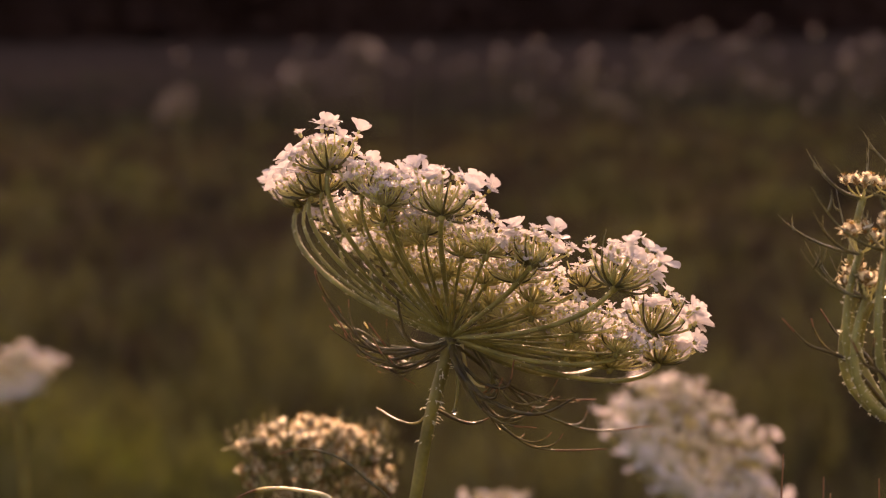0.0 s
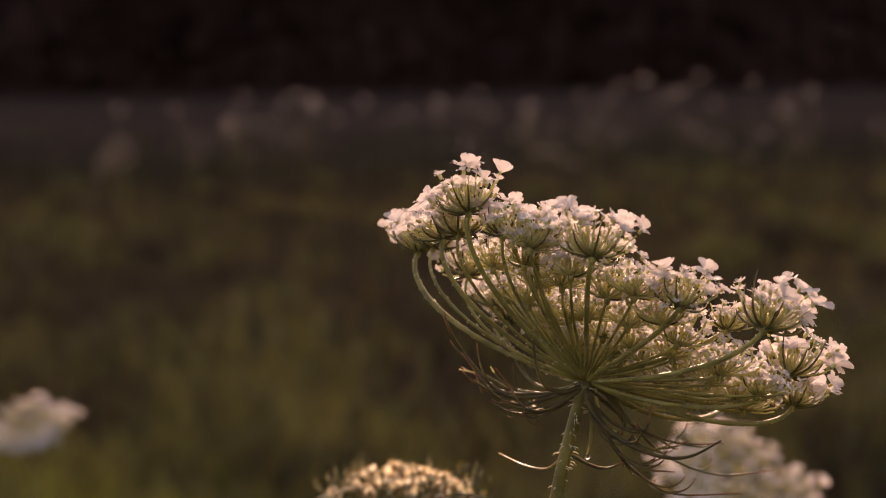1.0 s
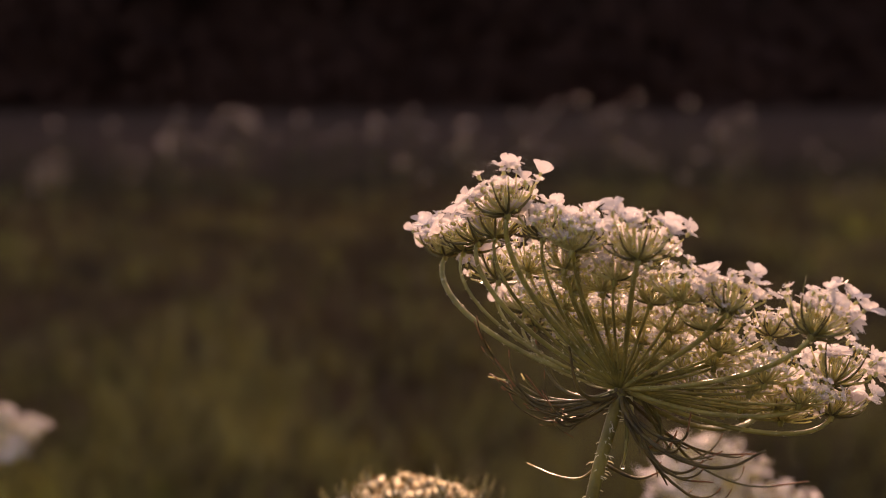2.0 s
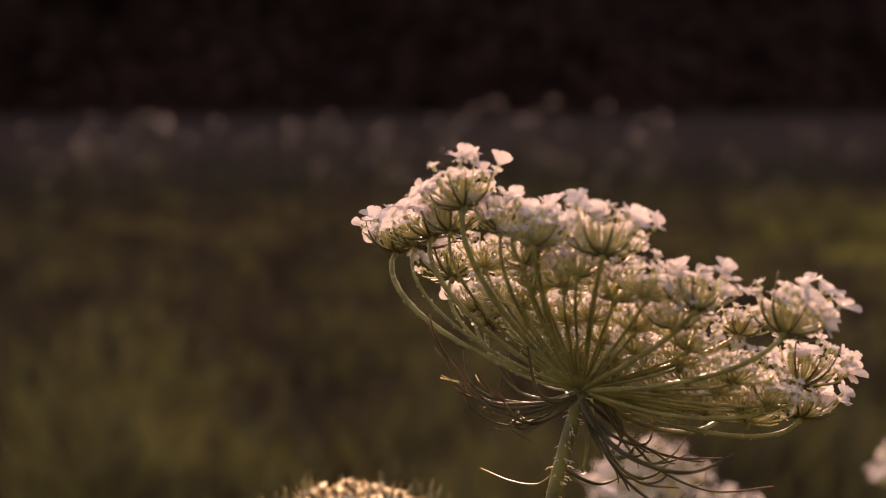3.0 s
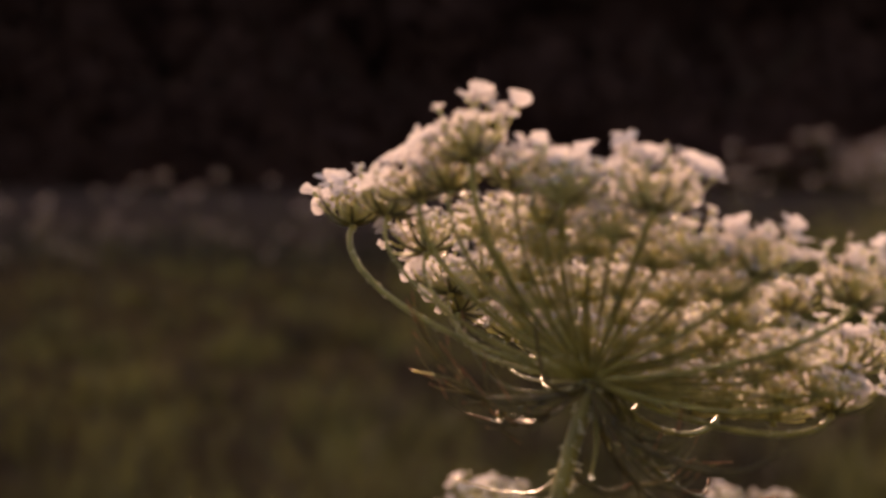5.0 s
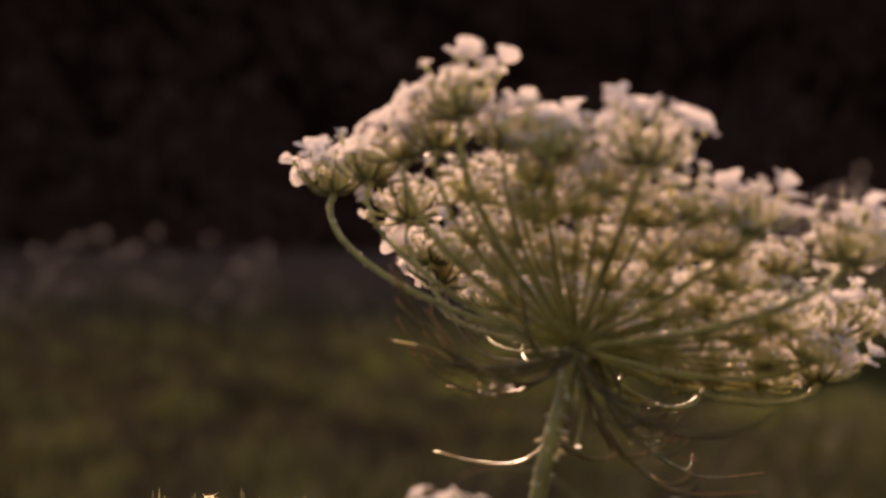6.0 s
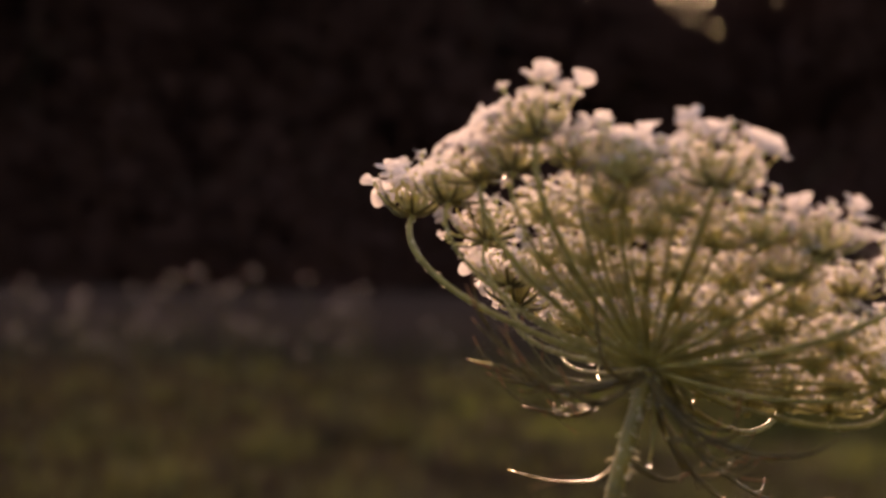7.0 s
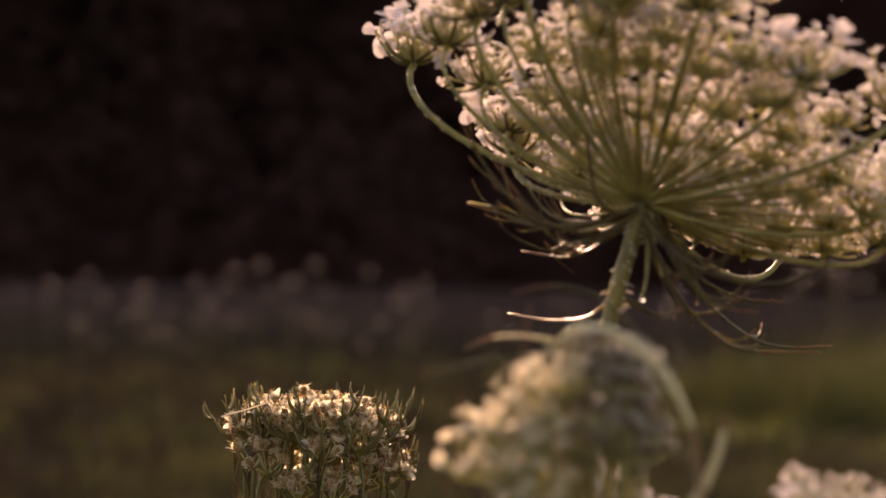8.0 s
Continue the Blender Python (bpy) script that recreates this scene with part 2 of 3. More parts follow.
def fruit(rng):
    """A ripening fruit, upright: a brown egg-shaped body with pale bristles and a crown of stiff prongs, in an added
    cup of thin petals for the backlit glow.
    """
    g = Geo()
    tall, wide = rng.uniform(0.0022, 0.0030), rng.uniform(0.00070, 0.00098)
    tube(g, [(0, 0, -tall), (0, 0, -tall * 0.85), (0, 0, -tall * 0.5), (0, 0, -tall * 0.15), (0, 0, 0)], (0.0002, wide * 0.75, wide, wide * 0.75, wide * 0.3), 8, 1)
    for i in range(14):
        a, z = i * 2.39996, -tall * (0.08 + 0.84 * (i + 0.5) / 14)
        o = np.array([math.cos(a), math.sin(a), 0])
        ln = rng.uniform(0.0006, 0.0013)
        tube(g, [o * wide * 0.7 + (0, 0, z), o * (wide + ln) + (0, 0, z + ln * 0.7)], (0.00010, 0.00004), 3, 2)
    for i in range(5):
        a = i * 1.257 + rng.uniform(-0.3, 0.3)
        o = np.array([math.cos(a), math.sin(a), 0])
        tube(g, [o * wide * 0.3, o * 0.0005 + (0, 0, 0.0003), o * 0.0005 + (0, 0, 0.0005)], (0.00009, 0.00006, 0.00003), 4, 1)
    # Added pale cup: stands in for the glow of backlit bristles and pedicels.
    cup = Geo()
    for i in range(4):
        petal(cup, rng, rng.uniform(0.0018, 0.0026), i * 1.571 + rng.uniform(-0.4, 0.4), rng.uniform(0.95, 1.35), 0, False)
    g.add_geo(cup, matrix_of(np.eye(3), (0, 0, -tall * 0.8)))
    return g


frng = random.Random(11)
BIG = [floret(frng, (frng.uniform(.0031, .0039), frng.uniform(.0022, .0030), frng.uniform(.0022, .0030), .0015, .0015), fine=True) for _ in range(6)]
MID = [floret(frng, (frng.uniform(.0015, .0022), frng.uniform(.0012, .0016), .0013, .0010, .0010)) for _ in range(6)]
TINY = [floret(frng, [frng.uniform(.0009, .0013) for _ in range(5)]) for _ in range(6)]
SEEDY = [floret(frng, [frng.uniform(.0007, .0014) for _ in range(5)], True) for _ in range(6)]
BUDDY = [fruit(frng) for _ in range(6)]
WHITE_MATS, SEED_MATS, BUD_MATS = (PETAL, OVARY, HAIR), (CREAM, SEED, HAIR), (CUP, SEEDCASE, BRISTLE)
BIG_MESH = [g.mesh("floret", WHITE_MATS) for g in BIG]
MID_MESH = [g.mesh("floret", WHITE_MATS) for g in MID]
TINY_MESH = [g.mesh("floret", WHITE_MATS) for g in TINY]
SEEDY_MESH = [g.mesh("floret", SEED_MATS) for g in SEEDY]
BUDDY_MESH = [g.mesh("floret", BUD_MATS) for g in BUDDY]


def umbellet(parent, rng, node, axis, outward, size=1.0, count=24, rim=0.0, seedy=False, claws=5, singly=False, claw=1.0, mats=None):
    """A small umbel on its ray: swollen node, pedicels, bracteoles, florets. rim: 1 at the outer edge, where petals grow large."""
    node, axis, outward = (np.asarray(a, float) for a in (node, axis, outward))
    turn = frame_to(axis, outward)
    g, stalks, rest, alone = Geo(), Geo(), Geo(), []
    tube(g, [node - turn[:, 2] * 0.0012, node - turn[:, 2] * 0.0003, node + turn[:, 2] * 0.0002, node + turn[:, 2] * 0.0008], (0.0005, 0.0008 * size, 0.0010 * size, 0.0003), 7)
    for i in range(count):
        q = math.sqrt((i + 0.6) / count)
        a = i * 2.39996 + rng.uniform(-0.25, 0.25)
        side = math.cos(a) * rim
        tilt = (1.20 if rim else 1.0 if seedy else 1.34) * q + rng.uniform(-0.14, 0.14)
        if rim:
            reach = (0.0056 + 0.0046 * q) * size * rng.uniform(0.48, 1.04) * (1 + 0.12 * q * max(side, -0.6))
        else:
            reach = (0.0060 + 0.0036 * q) * size * (rng.uniform(0.5, 1.02) if seedy else rng.uniform(0.30, 1.12))
        local = np.array([math.sin(tilt) * math.cos(a), math.sin(tilt) * math.sin(a), math.cos(tilt)]) * reach
        end = node + turn @ local
        tube(stalks, bezier(node, node + turn @ (local * (0.40, 0.40, 0.20)), node + turn @ (local * (0.85, 0.85, 0.55)), end, 4), (0.00018, 0.00014), 4)
        out_ness = q * (0.35 + 0.65 * math.cos(a))
        face = unit(turn @ np.array([local[0] * 70, local[1] * 70, 0.9]) + np.array([rng.uniform(-.4, .4) for _ in range(3)]))
        away = turn @ np.array([math.cos(a), math.sin(a), rng.uniform(0.2, 1.8)]) + outward * rim * 0.4 + np.array([0, 0, 0.5])
        if seedy:
            geos, meshes = (BUDDY, BUDDY_MESH) if claw > 1 else (SEEDY, SEEDY_MESH)
        elif rim > 0 and q > 0.55 and out_ness > 0.22 and rng.random() < 0.46:
            geos, meshes = BIG, BIG_MESH
        elif q > 0.6 or rng.random() < 0.3:
            geos, meshes = MID, MID_MESH
        else:
            geos, meshes = TINY, TINY_MESH
        pick = rng.randrange(6)
        m = matrix_of(frame_to(face, away), end + face * 0.0015, min(size, 1.0) * rng.uniform(0.9, 1.1))
        if singly and (geos is BIG or q > 0.45):
            alone.append((meshes[pick], m))
        else:
            rest.add_geo(geos[pick], m)
    ob = part("umbellet", g, (STALK,), parent)
    part("pedicel", stalks, (PEDICEL,), ob, kind="stuff")
    if rest.n:
        part("floret", rest, mats or (WHITE_MATS if not seedy else BUD_MATS if claw > 1 else SEED_MATS), ob, kind="stuff")
    for me, m in alone:
        part("floret", me, None, ob).matrix_local = Matrix(m.tolist())
    for i in range(claws):
        a = (i + rng.random() * 0.6) * 6.283 / claws
        a = (a - 3.14) * 0.6 if claw > 1 else a
        d = turn @ np.array([math.cos(a), math.sin(a), 0])
        c, n = Geo(), turn[:, 2]
        if claw > 1:
            ln = rng.uniform(0.0045, 0.0075) * size * claw
            out = rng.uniform(0.45, 1.0)
            if claw < 1.8:
                line = bezier(node, node + d * ln * out * 0.5 + n * ln * 0.10, node + d * ln * out * 0.9 + n * ln * 0.45, node + d * ln * out * rng.uniform(0.8, 1.15) + n * ln, 9)
            else:
                line = bezier(node, node + d * ln * 0.40 + n * ln * 0.05, node + d * ln * 0.72 + n * ln * 0.36 * out, node + d * ln * 0.98 + n * ln * 0.9 * out, 9)
            thick = 0.00074 if claw < 1.8 else 0.00036
            tube(c, line, (thick, thick * 0.85, thick * 0.5, thick * 0.12), 6)
            for k in (4, 6) if claw < 1.8 else (6,):
                aside = unit(np.cross(line[k + 1] - line[k], (rng.uniform(-1, 1), rng.uniform(-1, 1), rng.uniform(-0.4, 0.4))))
                prong = ln * rng.uniform(0.25, 0.42) * (1.0 if claw < 1.8 else 0.6)
                tube(c, bezier(line[k], line[k] + aside * prong * 0.5 + n * prong * 0.2, line[k] + aside * prong * 0.6 + n * prong * 0.7, line[k] + aside * prong * 0.5 + n * prong * 1.1, 5), (thick * 0.7, thick * 0.5, thick * 0.1), 5)
        else:
            ln = (rng.uniform(0.0070, 0.0105) if rim else rng.uniform(0.005, 0.009)) * size
            flat, up = rng.uniform(0.0, 0.25), rng.uniform(0.25, 0.95)
            line = bezier(node, node + d * ln * 0.45 - n * ln * flat * 0.2, node + d * ln * (0.95 - 0.25 * up) + n * ln * up * 0.32, node + d * ln * (1.0 - 0.2 * up) + n * ln * up, 8)
            tube(c, line, (0.00032, 0.00027, 0.00009) if rim else (0.00024, 0.0002, 0.0001), 5)
        part("bracteole", c, (ANTLER if 1 < claw < 1.8 else SEPAL,), ob)
    return ob


def bract(parent, rng, line, lobes=3, thick=0.00041, mats=None):
    """A thread-like involucral bract along a line, forked into narrow lobes with reddish tips."""
    g = Geo()
    pts = smooth_line(line, 20)
    tube(g, pts, (thick, thick * 0.95, thick * 0.7, thick * 0.35), 7)
    g.m[112:133] = [1] * 21
    ob = part("bract", g, mats or (BRACT, TIP), parent)
    size = np.linalg.norm(pts[-1] - pts[0])
    for i in range(lobes):
        k = 8 + int(i * 9 / max(lobes, 1))
        d = unit(pts[k + 1] - pts[k])
        side = unit(np.cross(d, (rng.uniform(-1, 1), rng.uniform(-1, 1), rng.uniform(-1, 1))))
        ln = min(0.008, size * rng.uniform(0.22, 0.42))
        b = bezier(pts[k], pts[k] + d * ln * 0.4 + side * ln * 0.05, pts[k] + d * ln * 0.7 + side * ln * 0.25 + (0, 0, ln * 0.02), pts[k] + d * ln * 0.85 + side * ln * 0.42 + (0, 0, ln * 0.28), 7)
        g = Geo()
        tube(g, b, (thick * 0.7, thick * 0.5, thick * 0.35), 4)
        g.m[20:24] = [1] * 4
        part("lobe", g, mats or (BRACT, TIP), ob)
    return ob


def hairs(parent, rng, pts, radius, count, length=0.0014):
    """Stiff pale hairs all over a stem."""
    g = Geo()
    for _ in range(count):
        s = rng.uniform(0, len(pts) - 1.001)
        i = int(s)
        p = pts[i] + (pts[i + 1] - pts[i]) * (s - i)
        a = rng.uniform(0, 6.283)
        o = np.array([math.cos(a), math.sin(a), 0])
        ln = length * rng.uniform(0.5, 1.3)
        tube(g, [p + o * radius * 0.9, p + o * (radius + ln * 0.6) - (0, 0, ln * 0.1), p + o * (radius + ln) - (0, 0, ln * rng.uniform(0.1, 0.6))], (0.00012, 0.00009, 0.00003), 4)
    return part("stem_hairs", g, (HAIR,), parent, "short pale bristles", kind="stuff")


def plant(base, hub, label, group="wild carrot plants", radius=0.0013, hairy=0):
    """The Empty at the foot and the stem up to the hub; returns the Empty, the hub in its own frame and a random source."""
    ob = tagged(new("wild_carrot"), label, "wildflower", group)
    ob.location = base
    h = np.asarray(hub, float) - np.asarray(base, float)
    g = Geo()
    low = h * (0.25, 0.25, 0.5)
    pts = smooth_line([(0, 0, -0.02), low, h * (0.70, 0.70, 0.86) + (0, 0, 0), h - np.array([h[0] * 0.13, h[1] * 0.08, 0.030]), h], 40)
    tube(g, pts, (radius * 1.7, radius * 1.25, radius, radius), 16, ribs=0.09)
    part("stem", g, (STEM,), ob, "ribbed green stem")
    if hairy:
        hairs(ob, random.Random(5), pts[-9:], radius, hairy)
    return ob, h


def receptacle(parent, hub, axis, size):
    g = Geo()
    a = unit(axis)
    tube(g, [hub - a * size * 1.5, hub - a * size * 0.5, hub + a * size * 0.3, hub + a * size * 0.8], (size * 0.6, size, size * 0.9, size * 0.2), 12)
    part("receptacle", g, (BRACT,), parent)


def ray(parent, hub, node, axis, sag, thick=0.00052, bristles=0, flare=0.5):
    """One ray of the umbel: leaves the hub, flat where flare is 0.5 and nearly straight where it is 0.3, then bends up into its node."""
    n = unit(axis)
    d = np.asarray(node) - hub
    flat = d - n * (d @ n)
    r = np.linalg.norm(flat)
    o = flat / (r + 1e-9)
    start = hub + o * 0.0011
    p1 = hub + o * r * flare + n * (d @ n) * (0.14 - sag * abs(o[0]) + (0.5 - flare) * 1.1)
    p2 = np.asarray(node) - n * (d @ n) * (0.62 - (0.5 - flare)) + o * r * (0.02 - (0.5 - flare) * 0.7)
    g = Geo()
    pts = bezier(start, p1, p2, node, 16)
    tube(g, pts, (thick * 0.95, thick, thick * 1.05, thick * 0.9), 8, ribs=0.06)
    for k in range(bristles):
        i = 2 + k % 13
        t = unit(pts[i + 1] - pts[i])
        side = unit(np.cross(t, (math.sin(k * 2.4), math.cos(k * 2.4), math.sin(k * 1.3))))
        p = pts[i] + (pts[i + 1] - pts[i]) * ((k * 0.618) % 1.0) + side * thick * 0.9
        tube(g, [p, p + side * 0.00032 + t * 0.00012], (0.00006, 0.00003), 3, 1)
    return part("ray", g, (STALK, HAIR), parent)


def open_umbel(ob, hub, axis, nodes, rng, reach=0.048, high=0.0155, total=46, size=1.0, count=38, gap=0.0098, bow=0.26, bowl=0.005, keep_out=(), singly=False, sizes=(), slump=0.0, lean=(0, 0, 0.75), spread=0.0, tilts={}):
    """The open umbel on a hub: the given nodes, then more to fill the disc, hollow in the middle.
    keep_out: a span of degrees round the axis in which the rim is given already."""
    turn = frame_to(axis, (1, 0, 0))
    all_nodes = [np.asarray(p, float) for p in nodes]
    for i in range(total * 3):
        q = math.sqrt((i + 0.4) / (total * 0.98))
        if len(all_nodes) >= total or q > 1.0:
            break
        a = i * 2.39996
        deg = (math.degrees(a) + 180) % 360 - 180
        if any(lo < deg < hi and q > least for lo, hi, least in keep_out):
            continue
        p = turn @ np.array([reach * q * math.cos(a), reach * q * math.sin(a), high - bowl * (1 - q * q) - slump * q * max(0, math.cos(a)) + rng.uniform(-0.0012, 0.0012)])
        if all(np.linalg.norm(p - o) > gap * (0.62 if q < 0.75 else 0.9) for o in all_nodes):
            all_nodes.append(p)
    for k, p in enumerate(all_nodes):
        d = turn.T @ p
        q = min(1.0, math.hypot(d[0], d[1]) / reach)
        out = unit(turn @ np.array([d[0], d[1], 0]))
        ray(ob, hub, hub + p, axis, bow, (0.00052 if singly and k < 12 else 0.00036 if singly and k < len(nodes) else 0.00050) * (0.66 + 0.34 * q if k < len(nodes) or not nodes else 0.58) * size, 70 if singly and k < len(nodes) else 0, 0.5 if p[1] > 0.013 and q > 0.7 else 0.26 + 0.24 * abs(out[0]) * (q > 0.7) if k < len(nodes) else 0.32 - 0.10 * abs(out[0]))
        ax = unit(turn[:, 2] * 0.6 + np.array(lean) * (1, (1 - p[0] * spread) * (1 if k < len(nodes) else 0.45), 1) + out * 0.20 * q * q + np.array(tilts.get(k, (0, 0, 0))) + np.array([rng.uniform(-.12, .12) for _ in range(3)]))
        umbellet(ob, rng, hub + p, ax, out, size * (sizes[k] if k < len(sizes) else 0.74 + 0.24 * q ** 2), int(count * (0.6 + 0.3 * q)), rim=1.0 if (k < len(nodes) or not nodes) and q > 0.66 else 0.0, claws=(8 if k < len(nodes) or not nodes else 2) if q > 0.6 else 0, singly=singly and k < len(nodes))


# ---- the main flower head ----
AXIS = (0.384, 0.277, 0.881)
MAIN_NODES = [(-.0229, -.0204, .0359), (-.0287, -.0036, .0297), (-.0090, -.0218, .0298), (.0013, -.0384, .0279), (.0182, -.0345, .0179), (.0343, -.0325, .0134),
              (.0416, -.0050, .0012), (.0280, -.0180, .0120), (-.0359, .0299, .0250), (.0432, .0067, -.0065), (.0344, .0409, -.0065), (-.0167, .0330, .0094), (-.0252, -.0120, .0310), (-.0160, -.0205, .0312), (-.0245, .0190, .0205), (-.0190, .0280, .0130), (-.0185, -.0030, .0235), (-.0110, -.0085, .0225), (-.0318, .0140, .0268),
              (-.0040, .0180, .0125), (.0040, .0220, .0110), (.0110, .0205, .0100), (.0165, .0150, .0085), (-.0100, .0160, .0135)]
MAIN_SIZES = (0.92, 0.72, 0.77, 0.92, 0.82, 1.08, 1.0, 0.66, 0.82, 0.8, 0.8, 0.8, 0.72, 0.72, 0.82, 0.82, 0.8, 0.8, 0.84, 0.72, 0.70, 0.72, 0.70, 0.66)
rng = random.Random(7)
HUB = np.array((0.0, 0.0, 0.70))
BASE = (-0.055, 0.010, 0.0)
main, hub = plant(BASE, HUB, "tall wild carrot with a wide white lacy flower head, backlit", hairy=56)
receptacle(main, hub, (0.2, 0.1, 1), 0.0014)
open_umbel(main, hub, AXIS, MAIN_NODES, rng, keep_out=((-180, 14, 0.88), (-180, -135, 0.48), (115, 180, 0.52), (-98, -60, 0.82), (-60, 80, 0.76)), singly=True, total=88, gap=0.0066, bowl=0.0080, count=62, sizes=MAIN_SIZES, slump=0.005, lean=(0, 0.35, 0.48), spread=12.0, tilts={0: (-0.42, 0, 0), 1: (-0.3, -0.2, 0), 8: (0.05, -0.2, 0.4), 18: (0, -0.3, 0.3)})
for line, lobes in (
        ([(0, 0, -.001), (-.0057, .001, -.003), (-.0158, .005, -.004), (-.0215, .006, .0006), (-.0272, .007, .0080), (-.0296, .0074, .0130)], 4),
        ([(0, 0, -.001), (-.006, .004, -.003), (-.016, .012, -.004), (-.021, .018, -.002), (-.0266, .0251, .0002)], 3),
        ([(0, 0, -.001), (-.006, -.002, -.003), (-.0135, -.004, -.0045), (-.019, -.004, -.002), (-.0254, -.002, .0062)], 4),
        ([(0, 0, -.001), (.002, .001, -.007), (.0067, .002, -.0155), (.0125, .003, -.0212), (.019, .004, -.0245), (.0324, .0062, -.0247)], 4),
        ([(0, 0, -.001), (.005, .005, -.006), (.012, .011, -.012), (.020, .016, -.0155), (.0298, .0212, -.0163)], 3),
        ([(0, 0, -.001), (-.003, .008, -.005), (-.009, .017, -.009), (-.016, .030, -.008)], 3),
        ([(-.0040, 0, -.0150), (.001, .002, -.0180), (.0045, .003, -.0188), (.008, .003, -.0175)], 0),
        ([(0, 0, -.001), (.003, -.005, -.007), (.006, -.008, -.013), (.011, -.009, -.017), (.018, -.008, -.018)], 3),
        ([(0, 0, -.001), (.002, -.003, -.005), (.007, -.006, -.009), (.012, -.008, -.0095), (.0135, -.008, -.004)], 1),
        ([(0, 0, -.001), (.0015, .003, -.006), (.005, .006, -.013), (.010, .008, -.0185), (.016, .008, -.0175)], 3),
        ([(0, 0, -.001), (.001, -.002, -.006), (.004, -.004, -.0115), (.0085, -.005, -.0125), (.011, -.005, -.008)], 2),
        ([(0, 0, -.001), (-.003, -.003, -.003), (-.009, -.005, -.006), (-.013, -.005, -.0045), (-.016, -.004, .000)], 2),
        ([(0, 0, -.001), (-.002, .004, -.004), (-.008, .009, -.007), (-.013, .013, -.006), (-.019, .016, .001)], 3)):
    bract(main, rng, [hub + np.array(p) for p in line], lobes)
for line, lobes, thick, mats in (
        ([(-.0045, 0, -.0155), (-.008, .006, -.0192), (-.0130, .016, -.0200), (-.0186, .0271, -.0190)], 0, .00024, (STEM, STEM)),
        ([(0, 0, -.001), (-.005, -.004, -.002), (-.0090, -.0065, .001), (-.0109, -.0074, .0109)], 0, .00058, (BRACT, BRACT)),
        ([(0, 0, -.001), (.001, -.004, -.005), (.0065, -.011, -.0105), (.0142, -.018, -.0132), (.0204, -.022, -.0128), (.0264, -.0248, -.0093)], 1, .00058, (BRACT, BRACT)),
        ([(-.001, .002, -.002), (-.004, .005, -.0045), (-.009, .008, -.007), (-.015, .010, -.008), (-.021, .013, -.005), (-.023, .016, -.001)], 1, .00028, (BRACT, TIP)),
        ([(-.002, .004, -.002), (-.006, .008, -.004), (-.010, .012, -.005)], 0, .00055, (ARCH, TIP)),
        ([(-.001, .002, -.002), (-.008, .010, -.004), (-.016, .016, -.0035), (-.021, .018, -.001), (-.0268, .0202, .0002)], 1, .00042, (SEPAL, ARCH)),
        ([(-.006, .006, -.006), (-.012, .009, -.007), (-.013, .011, -.009), (-.009, .014, -.012)], 0, .00022, (SEPAL, TIP)),
        ([(.002, .002, -.002), (.003, .004, -.008), (.005, .006, -.011), (.008, .008, -.012)], 1, .00042, (ARCH, TIP)),
        ([(.005, .002, -.002), (.008, .003, -.007), (.008, .005, -.011), (.006, .006, -.013)], 1, .00040, (SEPAL, TIP)),
        ([(.004, .004, -.002), (.011, .012, -.012), (.018, .019, -.019), (.029, .027, -.024), (.042, .034, -.024)], 2, .00036, (SEPAL, TIP)),
        ([(.004, .002, -.002), (.007, .006, -.008), (.012, .009, -.015), (.018, .013, -.016), (.022, .016, -.015)], 2, .00034, (SEPAL, TIP)),
        ([(-.002, .001, -.002), (-.007, -.001, -.006), (-.011, -.002, -.0075), (-.0145, -.002, -.0060)], 2, .00032, (BRACT, TIP)),
        ([(-.001, .003, -.001), (-.006, .010, -.003), (-.012, .020, -.002), (-.016, .026, .004), (-.017, .028, .010)], 1, .00036, (SEPAL, TIP))):
    bract(main, rng, [hub + np.array(p) for p in line], lobes, thick, mats)


WATER = material("water", (0.9, 0.9, 0.9), (0.95, 0.95, 0.95), 50, rough=0.02, gloss=0.5)
WATER.node_tree.nodes["Principled BSDF"].inputs["Transmission Weight"].default_value = 1.0
WATER.node_tree.nodes["Principled BSDF"].inputs["IOR"].default_value = 1.33
leaf_line = [hub + np.array(p) for p in ((0.0004, 0.001, -0.002), (0.0012, 0.001, -0.0075), (0.0011, 0.001, -0.0125), (0.0004, 0.001, -0.0158))]
bract(main, rng, leaf_line, 0, 0.0005, (STALK, STALK))
g = Geo()
tube(g, [leaf_line[-1] + np.array((0, 0, z)) for z in (0.0006, 0.0003, -0.0001, -0.0005, -0.0008, -0.0009)], (0.0001, 0.0003, 0.0005, 0.00055, 0.0003, 0.0001), 12)
part("dew_drop", g, (WATER,), main, "clear round drop of dew")


